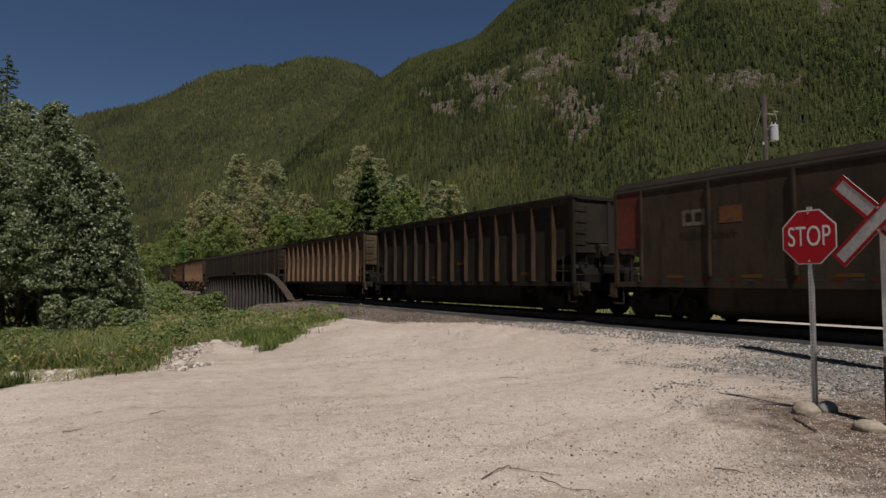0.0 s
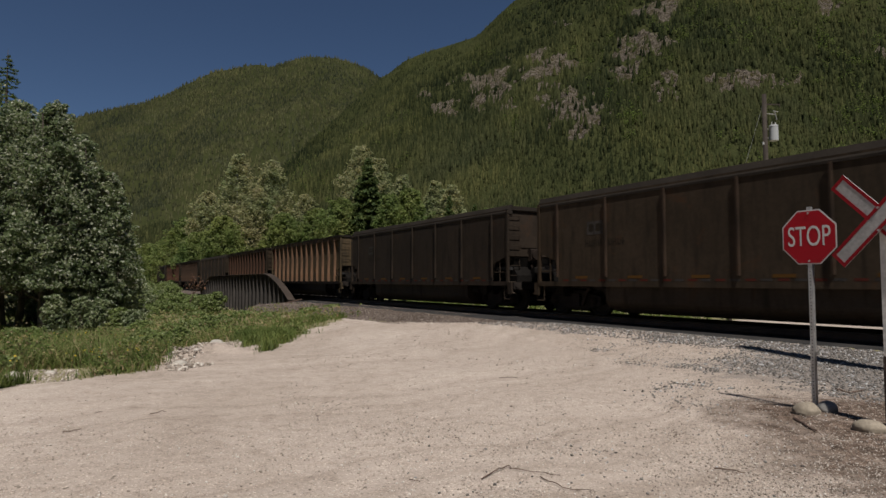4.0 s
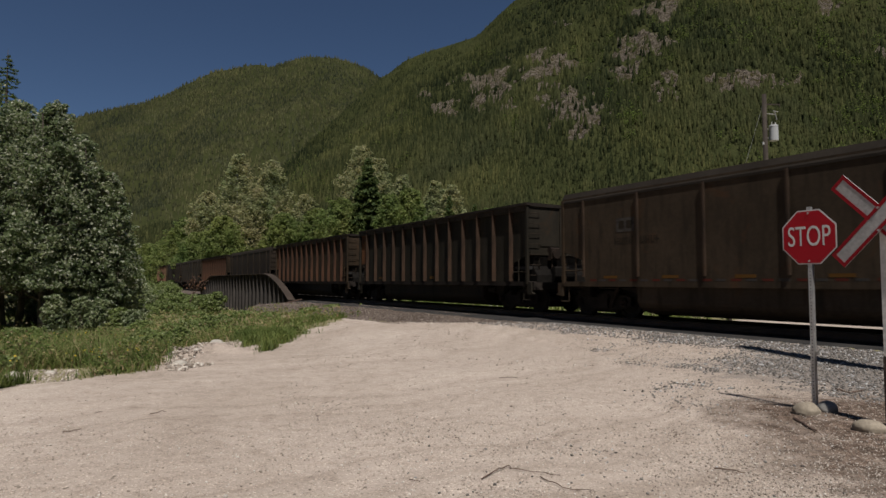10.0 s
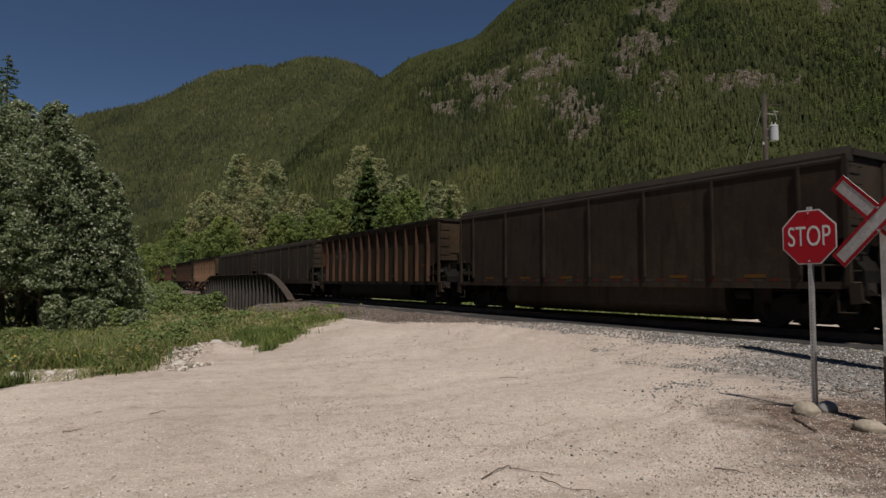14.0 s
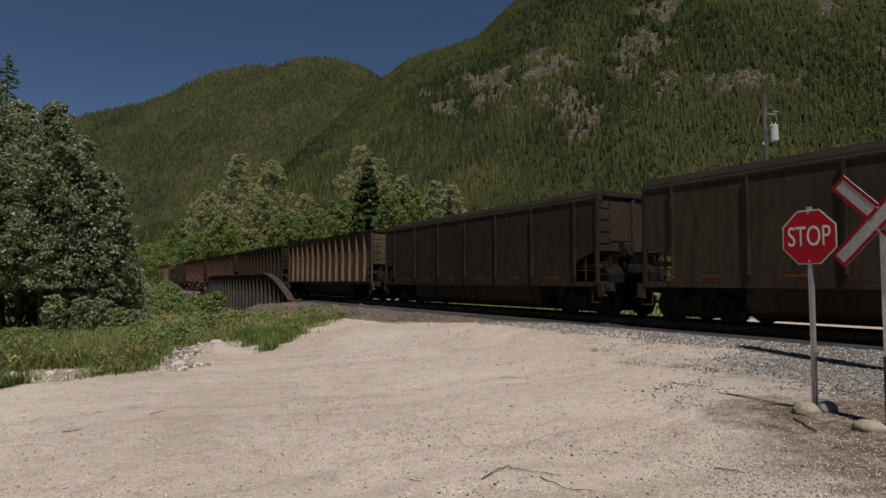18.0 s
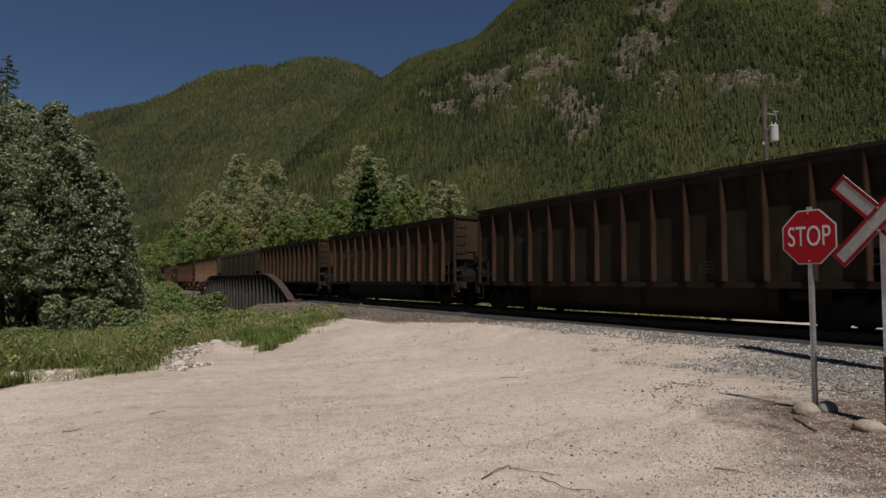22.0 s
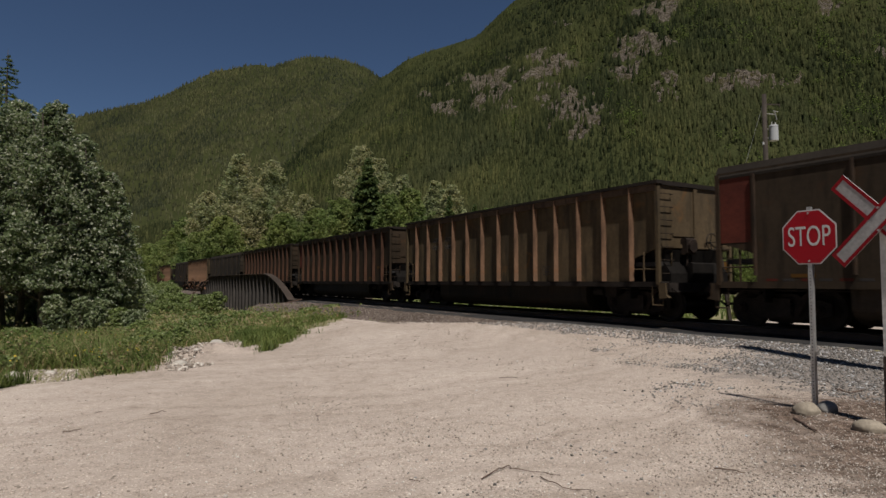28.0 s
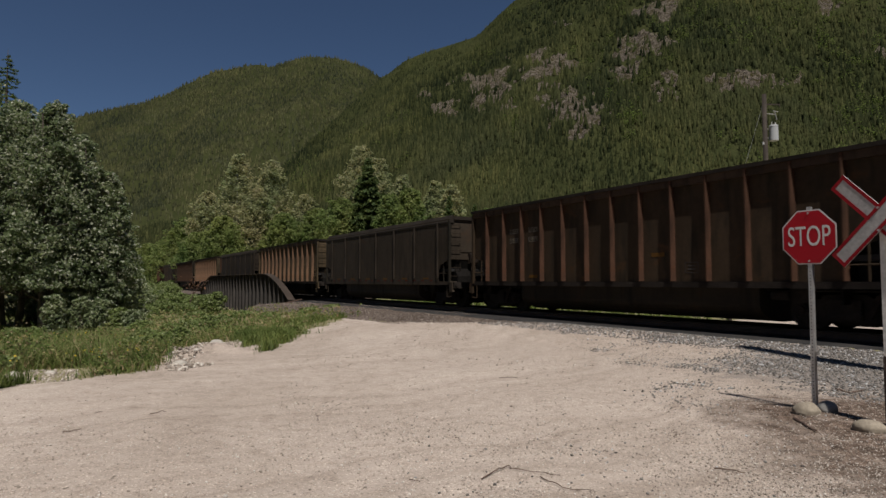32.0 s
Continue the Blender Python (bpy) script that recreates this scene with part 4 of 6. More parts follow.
def railway():
    line = thing("railway_track", track_matrix(0, 0, 0), "single railway track on dark ties", "track", kind="structure")
    for y in (-0.7535, 0.7535):
        web = Geo()
        o = [(-0.07, 0.235), (0.07, 0.235), (0.02, 0.265), (0.012, 0.37), (0.034, 0.38), (0.034, RAIL - 0.006), (-0.034, RAIL - 0.006), (-0.034, 0.38), (-0.012, 0.37), (-0.02, 0.265)]
        web.prism([(y + a, b) for a, b in o], -TO, -FROM, "x")
        r = part("rail", web, M_RAIL, line)
        part("rail_head", Geo().prism([(y - 0.03, RAIL - 0.006), (y + 0.03, RAIL - 0.006), (y + 0.024, RAIL), (y - 0.024, RAIL)], -TO, -FROM, "x"), M_RAILTOP, r, "polished rail head")
    tie = Geo().box(-0.11, 0.11, -1.3, 1.3, 0.03, 0.232).mesh("tie", M_TIE)
    g = Geo()
    k = FROM
    while k < TO:
        if -12 < k < 95:
            part("tie", tie, M_TIE, line, at=pose(-k, 0, rng.uniform(-0.012, 0.0), 0, 0, rng.uniform(-1, 1)))
        else:
            g.box(-k - 0.11, -k + 0.11, -1.3, 1.3, 0.03, 0.232)
        k += 0.53
    tagged(part("distant_tie", g, M_TIE, line), kind="stuff")
    for a, b, name in ((FROM, BRIDGE[0], "ballast_near"), (BRIDGE[1], TO, "ballast_far")):
        n = int((b - a) / 1.5)
        prof = [(-5.6, -0.3), (-4.9, 0.03), (-2.1, 0.17), (-1.6, 0.2), (0, 0.19), (1.6, 0.2), (2.1, 0.17), (3.3, -0.05), (4.1, -0.45)]
        aa = np.linspace(a, b, n)
        v = []
        for s in aa:
            for y, z in prof:
                j = 0.05 * (float(fbm(np.array(s * 0.6), np.array(y * 0.9), 2, 77)) - 0.5)
                v.append((-s, y * (1 + j), z + j * 0.5))
        m = len(prof)
        f = [(i * m + j, i * m + j + 1, (i + 1) * m + j + 1, (i + 1) * m + j) for i in range(n - 1) for j in range(m - 1)]
        ob = new(name, raw_mesh(name, v, f, M_BALLAST, True))
        ob.matrix_basis = track_matrix(0)
        tagged(ob, "bed of dusty crushed stone under the track", "ballast", kind="structure")


railway()


def black_bed():
    """Near-black strip of ballast between and beside the rails."""
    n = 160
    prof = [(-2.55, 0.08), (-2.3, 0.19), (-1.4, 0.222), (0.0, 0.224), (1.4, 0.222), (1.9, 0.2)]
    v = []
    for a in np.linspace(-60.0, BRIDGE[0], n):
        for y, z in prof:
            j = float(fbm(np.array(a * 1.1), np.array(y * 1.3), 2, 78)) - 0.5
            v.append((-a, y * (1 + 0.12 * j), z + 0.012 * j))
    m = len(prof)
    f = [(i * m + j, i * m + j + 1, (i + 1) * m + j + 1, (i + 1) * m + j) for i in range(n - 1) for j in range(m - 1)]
    ob = new("ballast_coal", raw_mesh("ballast_coal", v, f, M_BLACKGRIT, True))
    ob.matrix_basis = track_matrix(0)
    tagged(ob, "near-black strip of ballast between and beside the rails", "ballast", kind="structure")


black_bed()


def bridge():
    """Through-girder bridge: two deep plate girders with stiffeners and rounded ends."""
    top, low = 2.02, -1.15
    l0, l1 = BRIDGE
    mid = (l0 + l1) / 2
    root = thing("railway_bridge", track_matrix(mid, 0, 0), "dark weathered steel plate girder railway bridge", "bridge")
    half = (l1 - l0) / 2

    def end_top(d):
        """Height of the top flange, d metres in from the girder's end."""
        return 0.25 + (top - 0.25) * (1 - (1 - min(1.0, d / 6.2)) ** 1.6)

    def outline(grow=0.0):
        pts = [(half, low - grow)]
        for k in range(9):
            d = 6.2 * (k / 8) ** 1.3
            pts.append((half - d + grow * 0.3, end_top(d) + grow))
        right = pts
        return right, [(-x, z) for x, z in right[::-1]]

    for y in (-2.75, 2.75):
        r, l = outline()
        girder = part("girder", Geo().prism(r + l, y - 0.012, y + 0.012), M_GIRDER, root)
        path = (r + l)[1:-1]
        g = Geo()
        for (x0, z0), (x1, z1) in zip(path[:-1], path[1:]):
            g.add([(x0, y - 0.24, z0), (x1, y - 0.24, z1), (x1, y + 0.24, z1), (x0, y + 0.24, z0), (x0, y - 0.24, z0 + 0.05), (x1, y - 0.24, z1 + 0.05), (x1, y + 0.24, z1 + 0.05), (x0, y + 0.24, z0 + 0.05)],
                  [(0, 1, 2, 3), (7, 6, 5, 4), (0, 4, 5, 1), (1, 5, 6, 2), (2, 6, 7, 3), (3, 7, 4, 0)])
        part("top_flange", g, M_FLANGE, girder)
        part("bottom_flange", Geo().box(-half, half, y - 0.24, y + 0.24, low - 0.05, low), M_GIRDER, girder)
        n = 28
        for k in range(n + 1):
            x = -half + 0.15 + (2 * half - 0.3) * k / n
            zt = end_top(half - abs(x))
            part("stiffener", Geo().box(x - 0.02, x + 0.02, y - 0.19, y - 0.012, low, zt).box(x - 0.02, x + 0.02, y + 0.012, y + 0.19, low, zt), M_STIFF, girder)
    part("floor_beams", Geo().box(-half, half, -1.5, 1.5, -0.25, 0.02), M_GIRDER, root)
    for k in range(9):
        x = -half + 1 + (2 * half - 2) * k / 8
        part("cross_beam", Geo().box(x - 0.12, x + 0.12, -2.6, 2.6, low + 0.1, -0.25), M_GIRDER, root)
    for x0, x1 in ((-half - 1.6, -half + 0.6), (half - 0.6, half + 1.6)):
        part("abutment", Geo().box(x0, x1, -3.3, 3.3, -3.6, low - 0.05).box(x0 if x0 < 0 else half + 0.04, -half - 0.04 if x0 < 0 else x1, -3.0, 3.0, low, -0.05), M_CONCRETE, root, "grey concrete abutment")


bridge()


# ---- the train ----
HL = 7.27


def wheelset_mesh():
    g = Geo()
    for y in (-0.7535, 0.7535):
        s = 1 if y > 0 else -1
        prof = [(0.457, y + 0.05 * s), (0.457, y - 0.04 * s), (0.485, y - 0.055 * s), (0.485, y - 0.08 * s), (0.36, y - 0.075 * s), (0.34, y - 0.02 * s), (0.15, y - 0.0 * s), (0.14, y + 0.06 * s), (0.34, y + 0.035 * s), (0.37, y + 0.06 * s)]
        n, m = 20, len(prof)
        v = [(r * math.cos(k * math.tau / n), yy, r * math.sin(k * math.tau / n)) for k in range(n) for r, yy in prof]
        g.add(v, [(k * m + j, ((k + 1) % n) * m + j, ((k + 1) % n) * m + (j + 1) % m, k * m + (j + 1) % m) for k in range(n) for j in range(m)])
    g.tube((0, -1.08, 0), (0, 1.08, 0), 0.085, n=10)
    for y in (-1.09, 1.09):
        for k in range(3):
            a = k * math.tau / 3
            c = (0.05 * math.cos(a), y, 0.05 * math.sin(a))
            g.tube(c, (c[0], y + (0.02 if y > 0 else -0.02), c[2]), 0.016, n=6)
    return g.mesh("wheelset", M_WHEEL)


MESH = {}


def shared(name, make, material):
    if name not in MESH:
        MESH[name] = make().mesh(name.split(":")[0], material)
    return MESH[name]


def frame_geo(y):
    o = [(-1.15, 0.36), (-0.95, 0.30), (-0.45, 0.22), (0.45, 0.22), (0.95, 0.30), (1.15, 0.36), (1.15, 0.60), (0.95, 0.66), (0.55, 0.70), (0.40, 0.80), (-0.40, 0.80), (-0.55, 0.70), (-0.95, 0.66), (-1.15, 0.60)]
    g = Geo().prism(o, y - 0.06, y + 0.06)
    for x in (-0.89, 0.89):
        g.tube((x, y - 0.13, 0.457), (x, y + 0.13, 0.457), 0.13, n=12)
    return g


def spring_geo(y):
    z = [0.28 + k * 0.035 for k in range(13)]
    o = [(0.34 if k % 2 else 0.30, h) for k, h in enumerate(z)]
    return Geo().prism(o + [(-x, h) for x, h in o[::-1]], y - 0.07, y + 0.07)


def bogie(parent, x):
    b = part("bogie", shared("bogie", lambda: Geo().box(-0.22, 0.22, -0.9, 0.9, 0.5, 0.82, 0.05).tube((0, 0, 0.8), (0, 0, 0.95), 0.2, n=12).box(-0.42, 0.42, -0.8, 0.8, 0.14, 0.5).box(-0.62, -0.5, -0.85, 0.85, 0.2, 0.42).box(0.5, 0.62, -0.85, 0.85, 0.2, 0.42), M_IRON), M_IRON, parent, at=pose(x, 0, 0))
    for s in (-1, 1):
        part("side_frame", shared("side_frame:%d" % s, lambda: frame_geo(s * 1.0), M_IRON), M_IRON, b)
        part("spring", shared("spring:%d" % s, lambda: spring_geo(s * 1.1), M_IRON), M_IRON, b)
        part("brake_lever", shared("brake_lever:%d" % s, lambda: Geo().prism([(0.42, 0.35), (0.52, 0.3), (0.72, 0.72), (0.86, 0.84), (0.8, 0.9), (0.62, 0.78)], s * 1.14, s * 1.2), M_RUSTY), M_RUSTY, b)
        for dx in (-0.89, 0.89):
            part("bearing_cap", shared("bearing_cap:%d" % s, lambda: Geo().tube((0, s * 1.12, 0.457), (0, s * 1.2, 0.457), 0.095, 0.075, 14), M_RUSTY), M_RUSTY, b, at=pose(dx, 0, 0))
    for dx in (-0.89, 0.89):
        part("wheelset", MESH["wheelset"], M_WHEEL, b, at=pose(dx, 0, 0.457), smooth=False)


MESH["wheelset"] = wheelset_mesh()


def side_outline(low, high, bay):
    return [(-bay, low), (bay, low), (bay, 1.70), (bay + 0.08, 1.74), (HL, 2.02), (HL, high), (-HL, high), (-HL, 2.02), (-bay - 0.08, 1.74), (-bay, 1.70)]


def build_car(kind, paint, n_at):
    ribbed = kind == "ribbed"
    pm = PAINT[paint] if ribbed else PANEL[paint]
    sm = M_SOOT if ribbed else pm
    so = 0.07 if ribbed else 0.014
    label = ("open coal car with ribbed %s steel sides" if ribbed else "open coal car with smooth %s panelled sides") % {"brown": "dusty brown", "rust": "rusty brown", "dark": "dark brown", "grey": "grey-brown"}[paint]
    root = thing("coal_car", n_at, label, "railway car", "cars of the coal train")
    ys = 1.46 if ribbed else 1.54
    low, high, bay = 1.06, 3.70, 6.33
    if not ribbed:
        low = 1.0
    for s in (-1, 1):
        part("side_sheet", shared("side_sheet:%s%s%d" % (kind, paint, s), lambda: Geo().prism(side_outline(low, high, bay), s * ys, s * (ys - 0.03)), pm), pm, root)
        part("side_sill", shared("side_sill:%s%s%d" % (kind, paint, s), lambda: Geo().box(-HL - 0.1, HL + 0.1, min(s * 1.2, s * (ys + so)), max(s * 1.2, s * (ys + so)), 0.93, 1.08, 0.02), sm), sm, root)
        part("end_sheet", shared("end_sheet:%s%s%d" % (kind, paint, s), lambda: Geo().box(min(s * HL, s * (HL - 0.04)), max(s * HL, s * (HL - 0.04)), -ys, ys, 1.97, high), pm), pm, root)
        for nm, y0, y1, z0, z1, d in (("end_stiffener", -0.07, 0.07, 2.1, high - 0.03, 0.05), ("end_beam", -ys + 0.02, ys - 0.02, 2.0, 2.1, 0.06), ("end_strap", -0.95, -0.07, 2.32, 2.38, 0.03)):
            part(nm, shared("%s:%s%s%d" % (nm, kind, paint, s), lambda: Geo().box(min(s * HL, s * (HL + d)), max(s * HL, s * (HL + d)), y0, y1, z0, z1), pm), pm, root)
        part("slope_sheet", shared("slope_sheet:%d" % s, lambda: Geo().prism([(s * HL, 1.97), (s * 6.75, 1.93), (s * 6.42, 1.72), (s * 6.25, 1.12), (s * 6.21, 1.12), (s * 6.38, 1.76), (s * 6.72, 1.98), (s * (HL - 0.05), 2.02)], -1.44, 1.44).box(s * 6.2 - 0.02, s * 6.2 + 0.02, -1.44, 1.44, 0.6, 1.3), M_GEAR), M_GEAR, root)
        part("end_platform", shared("end_platform:%d" % s, lambda: Geo().box(min(s * 6.1, s * 7.55), max(s * 6.1, s * 7.55), -1.5, 1.5, 0.985, 1.05).box(min(s * 7.45, s * 7.6), max(s * 7.45, s * 7.6), -1.5, 1.5, 0.8, 1.05), M_IRON), M_IRON, root)
        part("coupler", shared("coupler:%d" % s, lambda: Geo().box(min(s * 7.5, s * 8.0), max(s * 7.5, s * 8.0), -0.09, 0.09, 0.78, 0.97, 0.02)
             .prism([(s * 7.95, -0.14), (s * 8.16, -0.16), (s * 8.17, 0.0), (s * 8.06, 0.03), (s * 8.07, 0.15), (s * 7.95, 0.14)], 0.74, 1.0, "z"), M_IRON), M_IRON, root)
    cz = high
    if ribbed:
        chord = lambda: Geo().box(-HL - 0.06, HL + 0.06, -1.62, -1.40, cz + 0.03, cz + 0.12).box(-HL - 0.06, HL + 0.06, 1.40, 1.62, cz + 0.03, cz + 0.12).box(-HL - 0.06, -HL + 0.12, -1.4, 1.4, cz, cz + 0.12).box(HL - 0.12, HL + 0.06, -1.4, 1.4, cz, cz + 0.12)
    else:
        def chord():
            g = Geo()
            for s in (-1, 1):
                g.prism([(s * 1.565, cz - 0.16), (s * 1.565, cz - 0.10), (s * 1.42, cz + 0.17), (s * 1.34, cz + 0.17), (s * 1.34, cz - 0.16)], -HL - 0.06, HL + 0.06, "x")
                g.box(s * HL - 0.08, s * HL + 0.08, -1.36, 1.36, cz - 0.02, cz + 0.12)
            return g
    tm = M_SOOT if ribbed else M_CHORD
    part("top_chord", shared("top_chord:" + kind, chord, tm), tm, root)
    part("coal_load", shared("coal_load", lambda: Geo().box(-HL + 0.1, HL - 0.1, -1.4, 1.4, 1.5, 1.62), M_BLACKGRIT), M_BLACKGRIT, root, "residue of black coal dust")
    if ribbed:
        for s in (-1, 1):
            part("chord_fascia", shared("chord_fascia:%s%d" % (paint, s), lambda: Geo().box(-HL, HL, min(s * 1.463, s * 1.565), max(s * 1.463, s * 1.565), cz - 0.15, cz + 0.03), SIDEPOST[paint]), SIDEPOST[paint], root)
        rib = lambda s: Geo().add([(-0.042, s * 1.46, 1.09), (0.042, s * 1.46, 1.09), (0.016, s * 1.61, 1.09), (-0.016, s * 1.61, 1.09),
                                   (-0.042, s * 1.46, 2.75), (0.042, s * 1.46, 2.75), (0.016, s * 1.61, 2.75), (-0.016, s * 1.61, 2.75),
                                   (-0.045, s * 1.46, 3.72), (0.045, s * 1.46, 3.72), (0.024, s * 1.60, 3.72), (-0.024, s * 1.60, 3.72)],
                                  [(0, 1, 2, 3), (0, 4, 5, 1), (1, 5, 6, 2), (2, 6, 7, 3), (3, 7, 4, 0), (4, 8, 9, 5), (5, 9, 10, 6), (6, 10, 11, 7), (7, 11, 8, 4), (8, 11, 10, 9)])
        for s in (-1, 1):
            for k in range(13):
                part("rib", shared("rib:%s%d" % (paint, s), lambda: rib(s), RIBPAINT[paint]), RIBPAINT[paint], root, at=pose(-bay + 2 * bay * k / 12, 0, 0))
    else:
        for s in (-1, 1):
            for k in range(7):
                part("side_post", shared("side_post:%s%d" % (paint, s), lambda: Geo().box(-0.026, 0.026, min(s * 1.54, s * 1.61), max(s * 1.54, s * 1.61), 1.22, 3.58, 0.0), SIDEPOST[paint]), SIDEPOST[paint], root, at=pose(-bay + 2 * bay * k / 6, 0, 0))
                if k < 6:
                    part("reflector", shared("reflector:%d" % s, lambda: Geo().box(-0.26, 0.26, min(s * 1.54, s * 1.546), max(s * 1.54, s * 1.546), 1.17, 1.25), M_YELLOW), M_YELLOW, root, "faded yellow reflective strip", at=pose(-bay + 2 * bay * (k + 0.5) / 6, 0, 0))
    for sx in (-1, 1):
        for sy in (-1, 1):
            part("corner_post", shared("corner_post:%s%d%d" % (paint, sx, sy), lambda: Geo().box(sx * HL - 0.05, sx * HL + 0.05, sy * 1.53 - 0.05, sy * 1.53 + 0.05, 1.0, 3.66), pm), pm, root)
            for k in range(7):
                z = 1.3 + k * 0.36
                part("rung", shared("rung:%d%d" % (sx, sy), lambda: Geo().tube((sx * (HL + 0.09), sy * 1.46, 0), (sx * (HL + 0.09), sy * 1.02, 0), 0.013, n=5).tube((sx * HL, sy * 1.46, 0), (sx * (HL + 0.09), sy * 1.46, 0), 0.013, n=5).tube((sx * HL, sy * 1.02, 0), (sx * (HL + 0.09), sy * 1.02, 0), 0.013, n=5), pm), pm, root, at=pose(0, 0, z))
            part("grab_rail", shared("grab_rail:%s%d%d" % (paint, sx, sy), lambda: Geo().tube((sx * 6.75, sy * 1.5, 1.02), (sx * 6.75, sy * 1.5, 1.9), 0.025, n=6).tube((sx * 6.75, sy * 1.5, 1.42), (sx * HL, sy * 1.5, 1.42), 0.02, n=6).tube((sx * HL, sy * 1.0, 1.02), (sx * HL, sy * 1.0, 1.97), 0.02, n=6), pm), pm, root)
            part("step", shared("step:%s%s%d%d" % (kind, paint, sx, sy), lambda: Geo().tube((sx * 7.05, sy * 1.52, 0.95), (sx * 7.05, sy * 1.52, 0.45), 0.018, n=5).tube((sx * 7.4, sy * 1.52, 0.95), (sx * 7.4, sy * 1.52, 0.45), 0.018, n=5).tube((sx * 7.05, sy * 1.52, 0.45), (sx * 7.4, sy * 1.52, 0.45), 0.022, n=5), pm), pm, root)
    part("centre_sill", shared("centre_sill", lambda: Geo().box(-7.5, 7.5, -0.2, 0.2, 0.72, 1.06), M_IRON), M_IRON, root)
    low_arc = [(1.40 * math.cos(k / 8 * math.pi / 2) ** 0.7, 0.56 - 0.44 * math.sin(k / 8 * math.pi / 2)) for k in range(8)]
    tub = lambda: Geo().prism([(-1.40, 1.05)] + [(-y, z) for y, z in low_arc] + low_arc[::-1] + [(1.40, 1.05)], -4.4, 4.4, "x")
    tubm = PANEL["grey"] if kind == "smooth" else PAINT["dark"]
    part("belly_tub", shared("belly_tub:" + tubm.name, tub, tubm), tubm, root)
    part("brake_wheel", shared("brake_wheel", lambda: ring_geo(HL + 0.14, 0.55, 2.2, 0.24), M_IRON), M_IRON, root)
    part("brake_gear", shared("brake_gear", lambda: Geo().prism([(6.42, 1.05), (7.42, 1.05), (7.42, 1.3), (7.2, 1.62), (7.3, 1.95), (6.42, 1.95)], -1.22, 1.22).box(7.42, 7.6, -0.55, 0.35, 1.06, 1.6, 0.04), M_GEAR), M_GEAR, root, "black brake reservoir and valves on the end platform")
    part("hand_brake", shared("hand_brake", lambda: Geo().box(HL, HL + 0.2, -0.62, -0.22, 1.82, 2.28, 0.05).tube((HL + 0.1, -0.5, 1.9), (HL + 0.12, -0.5, 1.1), 0.03, n=6).tube((HL + 0.1, -0.3, 1.9), (HL + 0.14, -0.3, 1.2), 0.022, n=6).tube((HL + 0.2, -0.42, 2.05), (HL + 0.28, -0.42, 2.05), 0.17, n=14), M_RUSTY), M_RUSTY, root)
    for s in (-1, 1):
        part("lift_bar", shared("lift_bar:%d" % s, lambda: Geo().pipe([Vector((s * 7.62, -1.45, 0.92)), Vector((s * 7.66, -1.3, 0.8)), Vector((s * 7.68, -0.5, 0.86)), Vector((s * 7.75, -0.1, 1.0))], [0.018] * 4), M_IRON), M_IRON, root)
        part("air_hose", shared("air_hose:%d" % s, lambda: Geo().pipe([Vector((s * 7.65, 0.35, 0.75)), Vector((s * 7.8, 0.33, 0.55)), Vector((s * 8.0, 0.3, 0.42)), Vector((s * 8.16, 0.25, 0.48))], [0.03] * 4), M_GEAR), M_GEAR, root)
        part("bay_rail", shared("bay_rail:%s%s%d" % (kind, paint, s), lambda: Geo().pipe([Vector((s * 6.42, -1.5, 1.42)), Vector((s * 7.3, -1.5, 1.42))], [0.02] * 2).pipe([Vector((s * 6.85, -1.5, 1.02)), Vector((s * 6.85, -1.5, 1.86))], [0.022] * 2), pm), pm, root)
        part("corner_bracket", shared("corner_bracket:%s%s%d" % (kind, paint, s), lambda: Geo().prism([(s * 7.28, 1.04), (s * 7.5, 1.04), (s * 7.52, 0.72), (s * 7.62, 0.66), (s * 7.3, 0.62)], -1.56, -1.46), pm), pm, root)
    part("brake_rigging", shared("brake_rigging", lambda: Geo().box(5.0, 5.45, -1.2, -0.75, 0.62, 0.95, 0.03).tube((-7.4, -1.1, 0.88), (7.4, -1.1, 0.88), 0.025, n=6).tube((4.6, -1.2, 0.78), (5.0, -1.2, 0.78), 0.12, n=10), M_IRON), M_IRON, root)
    bogie(root, 6.1)
    bogie(root, -6.1)
    return root


def ring_geo(x, y, z, r):
    g = Geo()
    for k in range(16):
        a, b = k * math.tau / 16, (k + 1) * math.tau / 16
        g.tube((x, y + r * math.cos(a), z + r * math.sin(a)), (x, y + r * math.cos(b), z + r * math.sin(b)), 0.016, n=5)
    for k in range(4):
        a = k * math.tau / 4
        g.tube((x - 0.05, y, z), (x, y + r * math.cos(a), z + r * math.sin(a)), 0.013, n=5)
    return g


